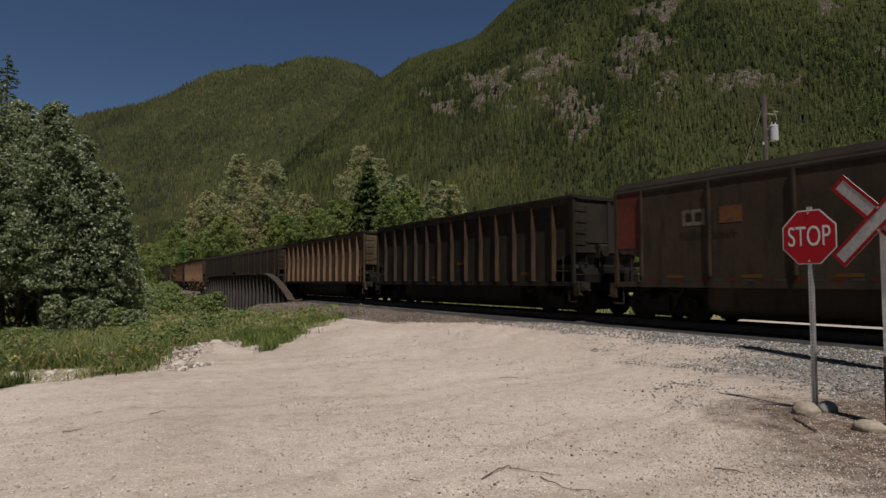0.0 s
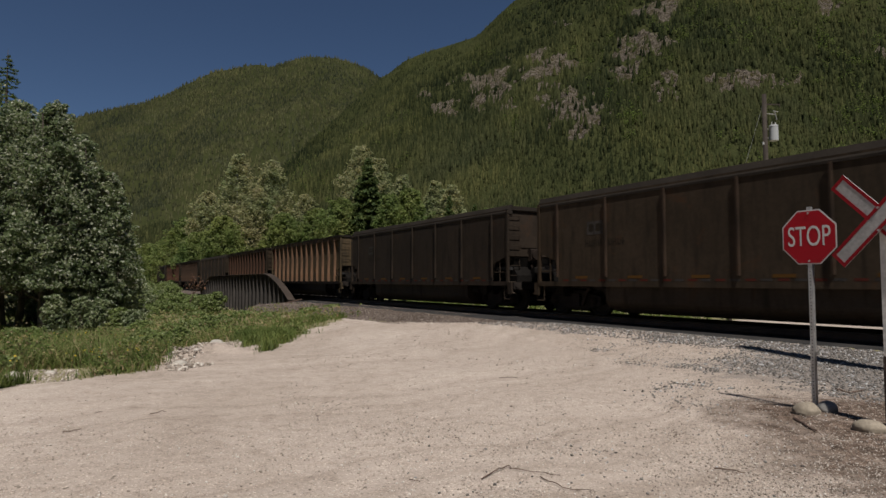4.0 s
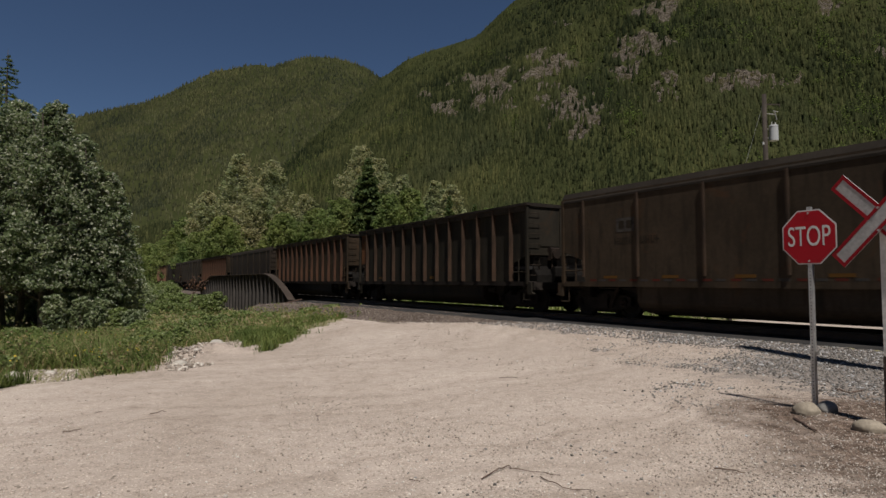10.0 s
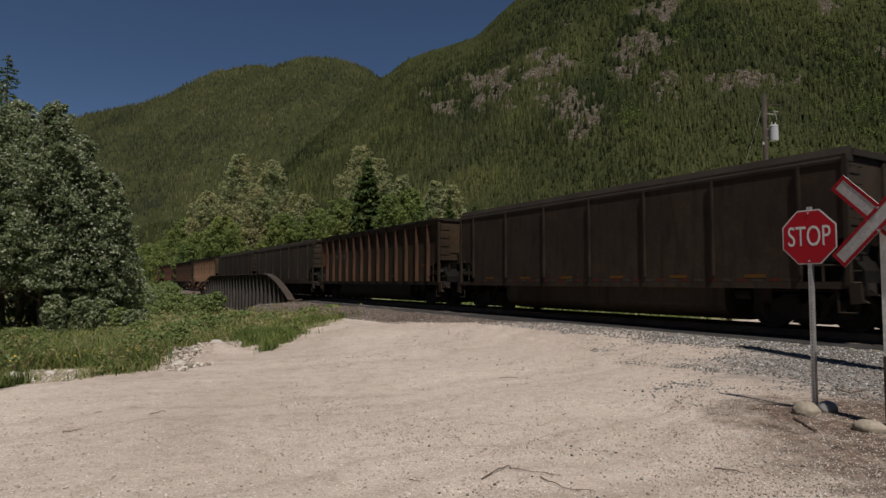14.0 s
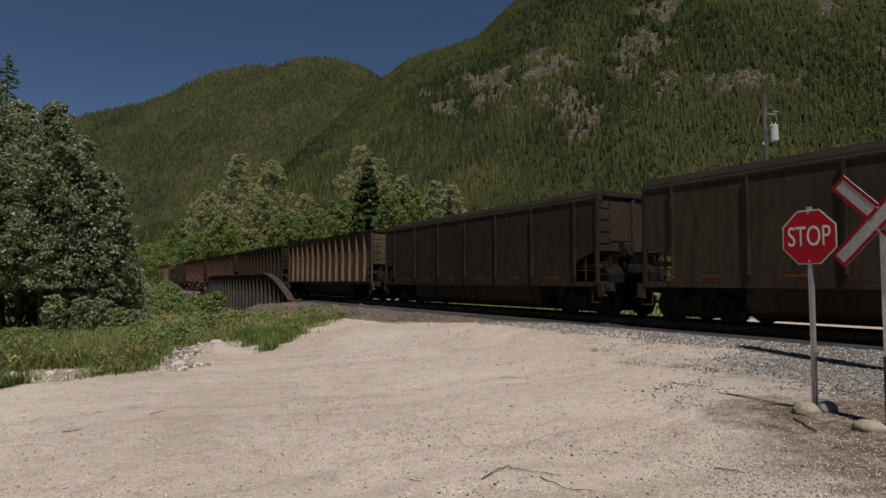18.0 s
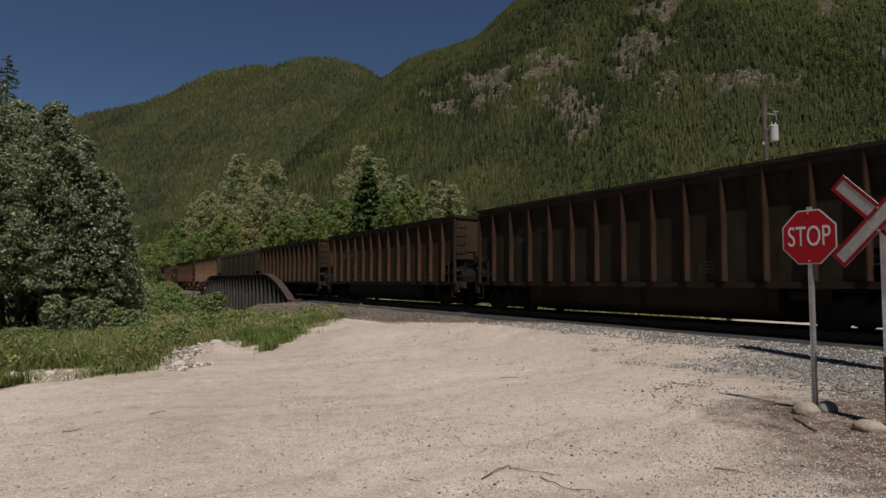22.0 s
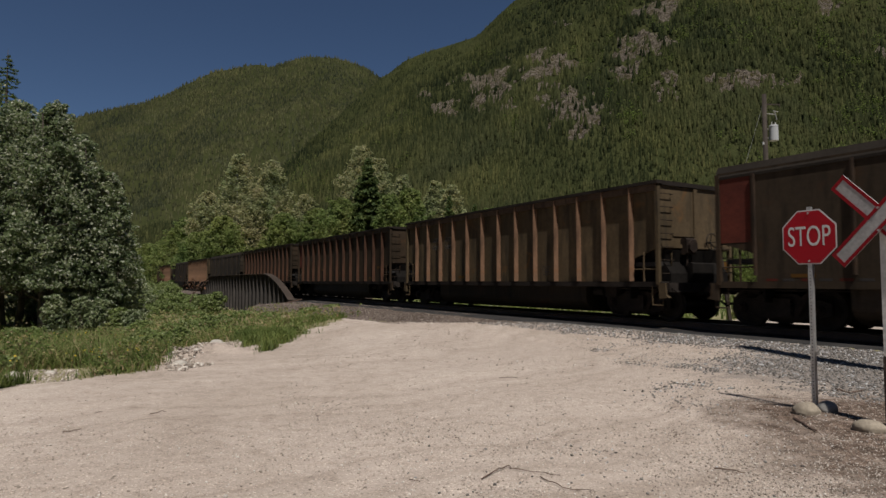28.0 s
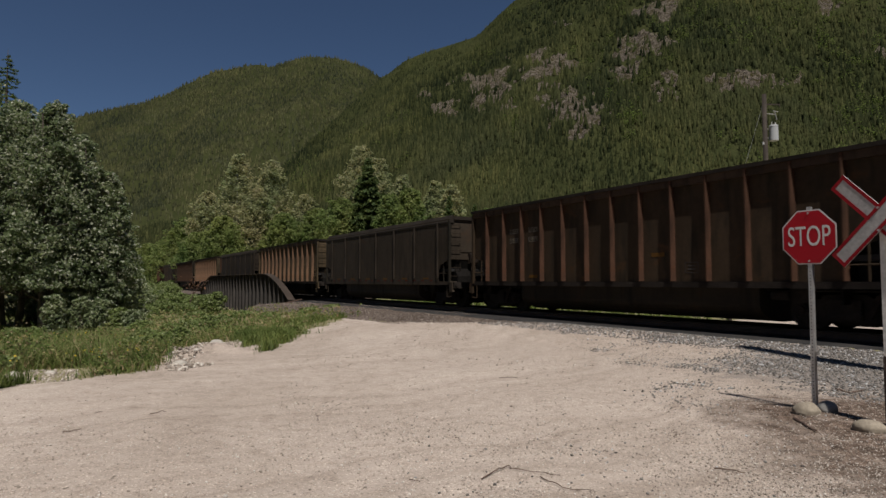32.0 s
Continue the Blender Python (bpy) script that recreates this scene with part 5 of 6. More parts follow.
# cars from front to rear: kind, paint, colour of the rear bay, strength of faded markings
TRAIN = [("smooth", "dark", "", 0), ("ribbed", "brown", "", 1), ("ribbed", "dark", "red", 0), ("smooth", "brown", "red", 1),
         ("ribbed", "grey", "", 0), ("ribbed", "rust", "red", 1), ("smooth", "brown", "", 1), ("smooth", "dark", "", 2), ("ribbed", "rust", "red", 1),
         ("ribbed", "brown", "red", 2), ("smooth", "brown", "", 1), ("ribbed", "grey", "orange", 0), ("ribbed", "brown", "orange", 1), ("smooth", "dark", "", 0),
         ("ribbed", "brown", "orange", 2), ("smooth", "grey", "", 0), ("smooth", "dark", "", 0), ("ribbed", "rust", "red", 1), ("ribbed", "dark", "", 1),
         ("ribbed", "brown", "yellow", 2), ("ribbed", "brown", "yellow", 1), ("smooth", "brown", "red", 0), ("ribbed", "rust", "", 2), ("ribbed", "brown", "red", 1),
         ("ribbed", "brown", "", 2), ("smooth", "grey", "", 0), ("ribbed", "rust", "", 0), ("smooth", "dark", "orange", 0), ("ribbed", "rust", "yellow", 0), ("ribbed", "dark", "red", 0),
         ("smooth", "brown", "", 0), ("ribbed", "brown", "orange", 0), ("smooth", "grey", "", 0), ("ribbed", "rust", "", 0), ("ribbed", "brown", "", 0)]
FIRST = -4             # the number of the first car in the list
PITCH, HEAD = 16.345, 22.47


def ran(t):
    """How far the train has run; it slows a little."""
    return 11.503 * t - 0.0297 * t * t - 0.00005 * t ** 3


def slack(n):
    """Play in the couplers, car by car."""
    return float(np.interp(n, [0, 4, 6, 8.5, 13, 15, 17, 20], [-0.1, -0.2, -0.25, -0.12, -0.12, -0.06, 0.1, 0.16]))


def car_along(n, t):
    return HEAD + PITCH * n + slack(n) - 0.617 - ran(t)


cars = {}
first_of = {}
for i, (kind, paint, end, marks) in enumerate(TRAIN):
    n = i + FIRST
    at = track_matrix(car_along(n, 0.0), 0, RAIL)
    if (kind, paint) in first_of:
        car = copy_thing(first_of[kind, paint], at)
    else:
        car = first_of[kind, paint] = build_car(kind, paint, at)
    cars[n] = car


def glyph_bars(r):
    """Four short upright bars with cross strokes: lettering too worn to be read."""
    g = Geo()
    for k in range(4):
        x0 = -0.2 + k * 0.105
        g.box(x0, x0 + 0.024, -0.002, 0, 0.025, 0.145)
        z = float(r.choice([0.03, 0.07, 0.12]))
        g.box(x0 + 0.024, x0 + 0.07, -0.002, 0, z, z + 0.022)
        if r.random() < 0.6:
            g.box(x0 + 0.06, x0 + 0.08, -0.002, 0, 0.06 if r.random() < 0.5 else 0.025, 0.145)
    return g


def dress_cars():
    for i, (kind, paint, end, marks) in enumerate(TRAIN):
        car, r = cars[i + FIRST], np.random.default_rng(300 + i)
        y = -1.463 if kind == "ribbed" else -1.543
        if end:
            part("end_panel", shared("end_panel:%s%s" % (kind, end), lambda: Geo().box(-HL + 0.06, -6.44, y - 0.004, y, 2.0, 3.58), ENDS[end]), ENDS[end], car, "faded %s painted end panel" % end)
        if kind == "smooth":
            for k in range(16):
                for nm, off, tape in (("red_tape", 0.0, M_TAPE), ("pale_tape", 0.38, M_FADED)):
                    part(nm, shared(nm, lambda: Geo().box(-0.13, 0.13, -0.003, 0, 0, 0.06), tape), tape, car, "faded reflective tape on the sill", at=pose(-5.97 + off + k * 0.78, y, 1.09))
        if kind == "smooth" and marks:
            logo = part("logo_panel", shared("logo_panel:%d" % (end == "red"), lambda: Geo().box(-0.33, 0.33, -0.003, 0, -0.2, 0.2), M_MARK if end == "red" else M_FADED), M_MARK, car, "faded white painted panel", at=pose(-4.68, y, 2.7))
            part("bar", shared("bar:logo", lambda: Geo().box(-0.24, -0.04, -0.002, 0, -0.11, 0.12, 0.03).box(0.04, 0.24, -0.002, 0, -0.11, 0.12, 0.03), PAINT["dark"]), PAINT["dark"], logo, "dark lettering bars", at=pose(0, -0.003, 0))
            if end == "red":
                part("colour_panel", shared("colour_panel", lambda: Geo().box(-0.3, 0.3, -0.003, 0, -0.2, 0.2), ENDS["orange"]), ENDS["orange"], car, "faded orange painted panel", at=pose(-3.65, y, 2.7))
            for x in (-4.75, -3.8):
                part("marking", shared("marking:number%d" % (x > -4), lambda: glyph_bars(r), PAINT["dark"]), PAINT["dark"], car, "dark worn number bars", at=pose(x, y, 2.1) @ Matrix.Diagonal((1.7, 1.0, 1.7, 1.0)))
            continue
        if kind == "ribbed":
            rows = ((-4.75, 2.78), (-3.69, 2.78), (-4.75, 2.45), (-3.69, 2.45))
            for x, z in rows[:2 + marks]:
                part("marking", shared("marking:plate%d" % (marks > 1), lambda: Geo().box(-0.24, 0.24, -0.003, 0, 0, 0.17), M_MARK if marks > 1 else M_FADED), M_MARK, car, "faded lettering bar", at=pose(x, y, z))
                part("bar", shared("bar:%d" % ((x + z) * 7 % 3), lambda: glyph_bars(r), PAINT["dark"]), PAINT["dark"], car, "dark lettering bars", at=pose(x, y - 0.003, z))
            if marks:
                part("data_stencil", shared("data_stencil", lambda: Geo().box(-0.2, 0.2, -0.003, 0, 0, 0.02).box(-0.2, 0.2, -0.003, 0, 0.26, 0.28).box(-0.2, -0.18, -0.003, 0, 0.02, 0.26).box(0.18, 0.2, -0.003, 0, 0.02, 0.26)
                     .box(-0.12, 0.12, -0.003, 0, 0.08, 0.12).box(-0.12, 0.12, -0.003, 0, 0.17, 0.2), M_FADED), M_FADED, car, "faded stencilled data box", at=pose(2.64, y, 1.3))
            for k in range(int(r.integers(1, 4))):
                bay = int(r.integers(0, 12))
                part("reflector", shared("reflector:patch", lambda: Geo().box(-0.22, 0.22, -0.003, 0, 0, 0.11), M_YELLOW), M_YELLOW, car, "dull orange reflector", at=pose(-5.8 + bay * 1.055, y, float(r.choice([1.2, 1.3, 1.75]))))


dress_cars()


# ---- signs, posts and stones beside the crossing ----
def gz(x, y):
    return float(ground_z(x, y))


def stop_sign():
    x, y = 4.05, 6.78
    base = gz(x, y)
    root = thing("stop_sign", pose(x, y, base, 0, 0, -62), "red octagonal stop sign on a perforated steel post", "sign")
    zc = 1.985 - base
    R = 0.3 / math.cos(math.pi / 8)
    octo = lambda r: [(r * math.cos(math.pi / 8 + k * math.pi / 4), zc + r * math.sin(math.pi / 8 + k * math.pi / 4)) for k in range(8)]
    plate = part("plate", Geo().prism(octo(R), -0.024, -0.021), M_WHITE, root, "white-edged sign plate")
    part("red_field", Geo().prism(octo(R * 0.955), -0.026, -0.0245), M_RED, plate, "red reflective field")
    cu = bpy.data.curves.new("lettering", "FONT")
    cu.body, cu.size, cu.align_x, cu.align_y, cu.extrude = "STOP", 0.315, "CENTER", "CENTER", 0.001
    cu.materials.append(M_WHITE)
    t = new("lettering", cu)
    t.parent = plate
    t.matrix_basis = Matrix.Translation((0, -0.0275, zc)) @ pose(0, 0, 0, 90) @ Matrix.Diagonal((0.635, 1.0, 1, 1))
    for dz in (-0.265, 0.265):
        part("bolt", Geo().tube((0, -0.034, zc + dz), (0, -0.026, zc + dz), 0.011, n=8), M_GALV, plate)
    post = part("post", Geo().box(-0.022, 0.022, -0.018, 0.022, -0.4, zc + 0.335), M_GALV, root, "galvanised perforated post")
    hole = Geo().tube((0, -0.0205, 0), (0, -0.018, 0), 0.006, n=8).mesh("hole", M_HOLE)
    for k in range(38):
        part("hole", hole, M_HOLE, post, at=pose(0, 0, 0.12 + k * 0.0375))


stop_sign()


def crossbuck():
    x, y = 4.307, 6.0
    base = gz(x, y)
    root = thing("crossbuck", pose(x, y, base, 0, 0, -66), "red and white railway crossing crossbuck on a white post", "sign")
    zc = 2.11 - base
    part("post", Geo().box(0.0, 0.14, -0.07, 0.07, 0.78 - base, zc + 0.0, 0.012), M_POSTWHITE, root, "white painted wooden post")
    part("post_foot", Geo().box(-0.005, 0.145, -0.075, 0.075, -0.5, 0.78 - base, 0.012), M_POSTDARK, root, "dark creosoted foot of the post")
    for k, a in enumerate((45.0, -45.0)):
        y0 = -0.095 - 0.02 * k
        turn = Matrix.Translation((0.03, 0, zc)) @ pose(0, 0, 0, 0, a, 0)
        b = part("board", Geo().box(-0.575, 0.575, y0 - 0.012, y0, -0.0925, 0.0925), M_AGED, root, "aged white board with red edge", at=turn)
        for z0, z1 in ((-0.0915, -0.058), (0.058, 0.0915)):
            part("red_edge", Geo().box(-0.574, 0.574, y0 - 0.015, y0 - 0.0125, z0, z1), M_OLDRED, b)
        for x0, x1 in ((-0.574, -0.54), (0.54, 0.574)):
            part("red_edge", Geo().box(x0, x1, y0 - 0.015, y0 - 0.0125, -0.0575, 0.0575), M_OLDRED, b)
    for dz in (-0.12, 0.1):
        part("bolt", Geo().tube((0.03, -0.14, zc + dz), (0.03, -0.07, zc + dz), 0.012, n=8), M_GALV, root)


crossbuck()


def stone(x, y, sx, sy, sz, turn, seed, label, mat=M_STONE, group="stones at the sign posts"):
    bm = bmesh.new()
    bmesh.ops.create_icosphere(bm, subdivisions=4, radius=1.0)
    for v in bm.verts:
        n = 0.10 * noise.fractal(v.co * 0.9 + Vector((seed * 7.1, 0, 0)), 1.0, 2.0, 3) + 0.015 * noise.fractal(v.co * 4.0, 1.0, 2.0, 3)
        v.co = Vector((v.co.x * sx, v.co.y * sy, v.co.z * sz)) * (1 + n)
        if v.co.z < -0.5 * sz:
            v.co.z = -0.5 * sz
    me = bpy.data.meshes.new("field_stone")
    bm.to_mesh(me)
    bm.free()
    me.materials.append(mat)
    me.polygons.foreach_set("use_smooth", np.ones(len(me.polygons), dtype=bool))
    ob = new("field_stone", me)
    ob.matrix_basis = pose(x, y, gz(x, y) + 0.35 * sz, 0, 0, turn)
    tagged(ob, label, "stone", group)


stone(3.86, 6.62, 0.135, 0.10, 0.095, -12, 1, "rounded pale tan stone beside the sign post")
stone(4.12, 6.68, 0.10, 0.085, 0.085, -30, 2, "rounded grey stone beside the sign post", M_GREYSTONE)
stone(4.05, 5.93, 0.14, 0.085, 0.085, -25, 3, "long tan stone beside the crossbuck post")
for px, py, s, k in ((386, 614, 0.19, 4), (396, 621, 0.10, 5), (322, 646, 0.13, 6), (457, 608, 0.09, 7), (407, 872, 0.022, 8), (30, 663, 0.10, 9), (95, 660, 0.08, 10), (253, 548, 0.55, 11), (264, 550, 0.4, 12), (500, 560, 0.16, 13)):
    z = 1.5 * LENS / (py - 498)
    stone((px - 784) / LENS * z, z, s, s * 0.7, s * 0.55, k * 37, k, "pale angular stone at the road's grassy edge", M_PALESTONE, "stones at the road's edge")


def chips(n, xy, size, mat, name, label, seed, flat=0.7, lift=0.4, height=None):
    """Angular loose stones lying on the surface, joined."""
    r = np.random.default_rng(seed)
    n = len(xy)
    z = ground_z(xy[:, 0], xy[:, 1]) if height is None else height
    base = np.array([(-1, -1, -1), (1, -1, -1), (1, 1, -1), (-1, 1, -1), (-.7, -.7, 1), (.7, -.7, 1), (.7, .7, 1), (-.7, .7, 1)], float)
    s = size[:, None, None] * 0.5
    v = base[None] * (0.6 + 0.55 * r.random((n, 8, 3))) * s * np.stack([np.ones(n), r.uniform(0.55, 1, n), r.uniform(flat * 0.5, flat, n)], -1)[:, None]
    a = r.random(n) * math.tau
    tilt = r.normal(size=n) * 0.35
    c, q = np.cos(a)[:, None], np.sin(a)[:, None]
    vy = v[..., 1] * np.cos(tilt)[:, None] - v[..., 2] * np.sin(tilt)[:, None]
    vz = v[..., 1] * np.sin(tilt)[:, None] + v[..., 2] * np.cos(tilt)[:, None]
    v = np.stack([v[..., 0] * c - vy * q + xy[:, :1], v[..., 0] * q + vy * c + xy[:, 1:2], vz + (z + size * lift * 0.5)[:, None]], -1).reshape(-1, 3)
    f = np.array([(0, 3, 2, 1), (4, 5, 6, 7), (0, 1, 5, 4), (1, 2, 6, 5), (2, 3, 7, 6), (3, 0, 4, 7)])
    f = (np.arange(n)[:, None, None] * 8 + f[None]).reshape(-1, 4)
    return stuff(name, v, f, mat, label, "stones")


def scatter_view(n, px, py, seed, power=1.0):
    """Points spread over the ground ahead, evenly as the eye sees them."""
    r = np.random.default_rng(seed)
    x = r.uniform(px[0], px[1], n)
    y = py[0] + (py[1] - py[0]) * r.random(n) ** power
    z = 1.45 * LENS / (y - 498)
    return np.stack([(x - 784) / LENS * z, z], -1)


def loose_stones():
    r = np.random.default_rng(91)
    p = scatter_view(34000, (-40, 1610), (566, 900), 90, 0.8)
    p = p[(road_amount(p[:, 0], p[:, 1]) > 0.7)]
    dens = fbm(p[:, 0] * 0.7, p[:, 1] * 0.7, 3, 71) + 0.10 * smooth01((p[:, 0] + 1) / 4)
    p = p[dens > r.uniform(0.30, 0.72, len(p))]
    chips(0, p, 0.005 + 0.018 * r.random(len(p)) ** 5, M_PALECHIP, "road_pebbles", "small pale pebbles strewn on the gravel road", 92)
    p = np.concatenate([scatter_view(420, (700, 1610), (575, 890), 93, 0.8), r.normal(size=(650, 2)) * [0.42, 0.75] + [3.95, 11.3], r.normal(size=(320, 2)) * [0.3, 0.42] + [3.05, 7.6], r.normal(size=(80, 2)) * [0.16, 0.16] + [1.2, 5.5]])
    p = p[road_amount(p[:, 0], p[:, 1]) > 0.8]
    chips(0, p, 0.006 + 0.024 * r.random(len(p)) ** 3.5, M_CHIP, "road_stones", "loose grey stones strewn on the gravel road", 94)
    p = scatter_view(20000, (500, 1568), (566, 890), 193, 0.9)
    p = p[(road_amount(p[:, 0], p[:, 1]) > 0.6) & (fbm(p[:, 0] * 0.8, p[:, 1] * 0.8, 3, 171) > r.uniform(0.4, 0.75, len(p)))]
    chips(0, p, 0.007 + 0.001 * p[:, 1] * (0.5 + 2.2 * r.random(len(p)) ** 4), M_BERM, "road_gravel", "coarse pale and brown gravel scattered on the road", 194)
    # litter on the bare soil by the posts
    p = scatter_view(12000, (1120, 1600), (690, 895), 97, 0.9)
    p = p[(p[:, 0] - 2.2 - 0.10 * (p[:, 1] - 4.28)) > r.uniform(-0.9, 1.0, len(p)) ]
    chips(0, p, 0.004 + 0.013 * r.random(len(p)) ** 3, M_LITTER, "soil_litter", "small brown and grey stones on bare soil", 98)
    # pale stony berm at the road's edge
    p = scatter_view(12000, (300, 545), (596, 650), 99)
    p = p[np.abs(road_amount(p[:, 0], p[:, 1]) - 0.6) < 0.55]
    chips(0, p, 0.008 + 0.085 * r.random(len(p)) ** 7, M_BERM, "berm_stones", "pale stones heaped along the road's edge", 100)
    p = scatter_view(2600, (-20, 145), (646, 684), 101)
    p = p[road_amount(p[:, 0], p[:, 1]) < 0.6]
    chips(0, p, 0.008 + 0.045 * r.random(len(p)) ** 5, M_PALECHIP, "bank_stones", "pale stones among the grass", 102)
    # crushed stone spilling from the track towards the signs
    n = 95000
    l, q = r.uniform(-9, 16, n), -2.4 - 6.4 * r.random(n) ** 1.15
    p = AWAY[None] * l[:, None] + ACROSS[None] * (MID + q)[:, None]
    keep = (fbm(p[:, 0] * 0.9, p[:, 1] * 0.9, 3, 72) + 0.55 * smooth01((q + 8.5) / 4.5) - 0.075 * np.maximum(0, l - 4)) > r.uniform(0.54, 0.72, n)
    p = p[keep & (p[:, 1] > 4)]
    chips(0, p, 0.010 + 0.034 * r.random(len(p)) ** 2.2, M_CHIP, "spilled_ballast", "grey crushed stone spilled beside the track", 95)
    # loose ballast along the edge of the track bed
    n = 11000
    l, q = r.uniform(-9, 17, n), -2.15 - 1.5 * r.random(n) ** 1.4
    p = AWAY[None] * l[:, None] + ACROSS[None] * (MID + q)[:, None]
    chips(0, p, 0.02 + 0.034 * r.random(n) ** 1.6, M_CHIP, "edge_ballast", "grey crushed stone along the track's edge", 195)
    # bed shoulder along the line
    n = 32000
    l = -8 + 47 * r.random(n) ** 1.3
    q = -1.5 - 3.9 * r.random(n) ** 1.1
    bare = r.random(n) > 0.96 * smooth01((-5.35 + 3.0 * packed(l) - q + 0.1) / 0.8)
    bare &= (q < -2.35) | (l > 20)
    l, q, n = l[bare], q[bare], int(bare.sum())
    p = AWAY[None] * l[:, None] + ACROSS[None] * (MID + q)[:, None]
    h = np.interp(-q, [1.5, 2.1, 4.9, 5.6], [0.2, 0.17, 0.03, -0.3])
    fits = (-q < 5.2) | (road_amount(p[:, 0], p[:, 1]) > 0.4)
    p, h, n = p[fits], h[fits], int(fits.sum())
    h = np.maximum(h, ground_z(p[:, 0], p[:, 1]))
    stray = smooth01((-5.25 + 3.0 * packed(p @ AWAY) - (p @ ACROSS - MID)) / 0.4)
    chips(0, p, r.uniform(0.025, 0.06, n) * (1 - 0.65 * stray), M_BROWNCHIP, "ballast_stones", "dusty brown crushed stone on the ballast shoulder", 96, height=h)


loose_stones()


# ---- grass, weeds and bushes on the bank ----
def blades(p, h, mat, name, label, seed, lean=0.35, width=0.012):
    r = np.random.default_rng(seed)
    n = len(p)
    z = ground_z(p[:, 0], p[:, 1]) - 0.02
    a = r.random(n) * math.tau
    b = np.stack([p[:, 0], p[:, 1], z], -1)
    d = np.stack([np.cos(a), np.sin(a), np.zeros(n)], -1)
    side = np.stack([-np.sin(a), np.cos(a), np.zeros(n)], -1) * (width * r.uniform(0.7, 1.6, n))[:, None]
    k = (lean * r.random(n))[:, None]
    mid = b + d * h[:, None] * k * 0.4 + np.array([0, 0, 1]) * (h * 0.6)[:, None]
    tip = b + d * h[:, None] * k * 1.4 + np.array([0, 0, 1]) * h[:, None]
    v = np.stack([b - side, b + side, mid + side * 0.8, mid - side * 0.8, tip], 1).reshape(-1, 3)
    o = np.arange(n)[:, None] * 5
    f = np.concatenate([o + np.array([[0, 1, 2]]), o + np.array([[0, 2, 3]]), o + np.array([[3, 2, 4]])], 0)
    return stuff(name, v, f, mat, label, "grass")


def bank():
    r = np.random.default_rng(120)
    p = scatter_view(110000, (-120, 660), (538, 700), 121, 1.0)
    p = p[road_amount(p[:, 0], p[:, 1]) < r.uniform(0.15, 0.75, len(p))]
    q = p[:, 0] * ACROSS[0] + p[:, 1] * ACROSS[1] - MID
    dens = fbm(p[:, 0] * 0.35, p[:, 1] * 0.35, 4, 75)
    stony = ((p[:, 0] + 6.4) / 0.85) ** 2 + ((p[:, 1] - 9.8) / 1.1) ** 2
    keep = (stony > r.uniform(0.7, 1.3, len(p))) & (q < -3.3) & (dens > r.uniform(0.25, 0.55, len(p)) + 0.22 * smooth01((q + 7.5) / 3.5))
    p = p[keep]
    tall = fbm(p[:, 0] * 0.5, p[:, 1] * 0.5, 3, 76)
    blades(p, (0.05 + 0.34 * r.random(len(p)) ** 2.4) * (0.2 + 1.5 * tall) * (1 - 0.5 * smooth01((q[keep] + 8) / 4)), M_GRASS, "bank_grass", "tall green and straw-coloured grass on the bank", 122, 1.5, 0.007)
    # low leafy weeds in patches
    w = scatter_view(120000, (-120, 640), (540, 690), 126, 1.0)
    w = w[(road_amount(w[:, 0], w[:, 1]) < r.uniform(0.1, 0.6, len(w))) & (fbm(w[:, 0] * 0.9, w[:, 1] * 0.9, 4, 79) > r.uniform(0.38, 0.6, len(w)))]
    w = w[((w @ ACROSS - MID) < -3.6) & (((w[:, 0] + 6.4) / 0.85) ** 2 + ((w[:, 1] - 9.8) / 1.1) ** 2 > 1)]
    clump = fbm(w[:, 0] * 1.6, w[:, 1] * 1.6, 3, 80)
    hh = 1.15 * np.clip(clump - 0.3, 0.05, 1) * r.random(len(w)) ** 1.2
    v, f = leaf_cards(np.stack([w[:, 0], w[:, 1], ground_z(w[:, 0], w[:, 1]) + hh], -1), 0.016 + 0.0014 * np.hypot(w[:, 0], w[:, 1]), 127, aspect=2.0)
    stuff("bank_weeds", v, f, M_WEED, "low leafy green weeds among the grass", "weeds")
    # lush tufts by the road edge
    tufts = [(440, 600, 22), (470, 597, 26), (500, 598, 22), (478, 620, 9), (600, 562, 12), (560, 570, 14), (530, 575, 16), (515, 590, 14), (455, 603, 22), (485, 596, 22), (500, 606, 14), (450, 612, 10), (8, 690, 8)]
    c = []
    for px, py, w in tufts:
        z = 1.52 * LENS / (py - 498)
        k = int(w * 75)
        c.append(np.stack([at_px(px, z) + r.normal(size=k) * w * z / LENS * 0.55, z + r.normal(size=k) * 0.32], -1))
    c = np.concatenate(c)
    blades(c, 0.05 + 0.28 * r.random(len(c)) ** 1.5, M_LUSH, "lush_grass", "lush bright green grass tufts at the road's edge", 123, 0.8, 0.0055)


bank()


def far_side():
    r = np.random.default_rng(140)
    n = 16000
    l, q = r.uniform(-2, 75, n), 3.6 + 24 * r.random(n) ** 1.4
    p = AWAY[None] * l[:, None] + ACROSS[None] * (MID + q)[:, None]
    p = p[road_amount(p[:, 0], p[:, 1]) < 0.4]
    blades(p, r.uniform(0.15, 0.5, len(p)), M_LUSH, "verge_grass", "green grass on the verge beyond the railway", 141, 0.7, 0.035)


far_side()


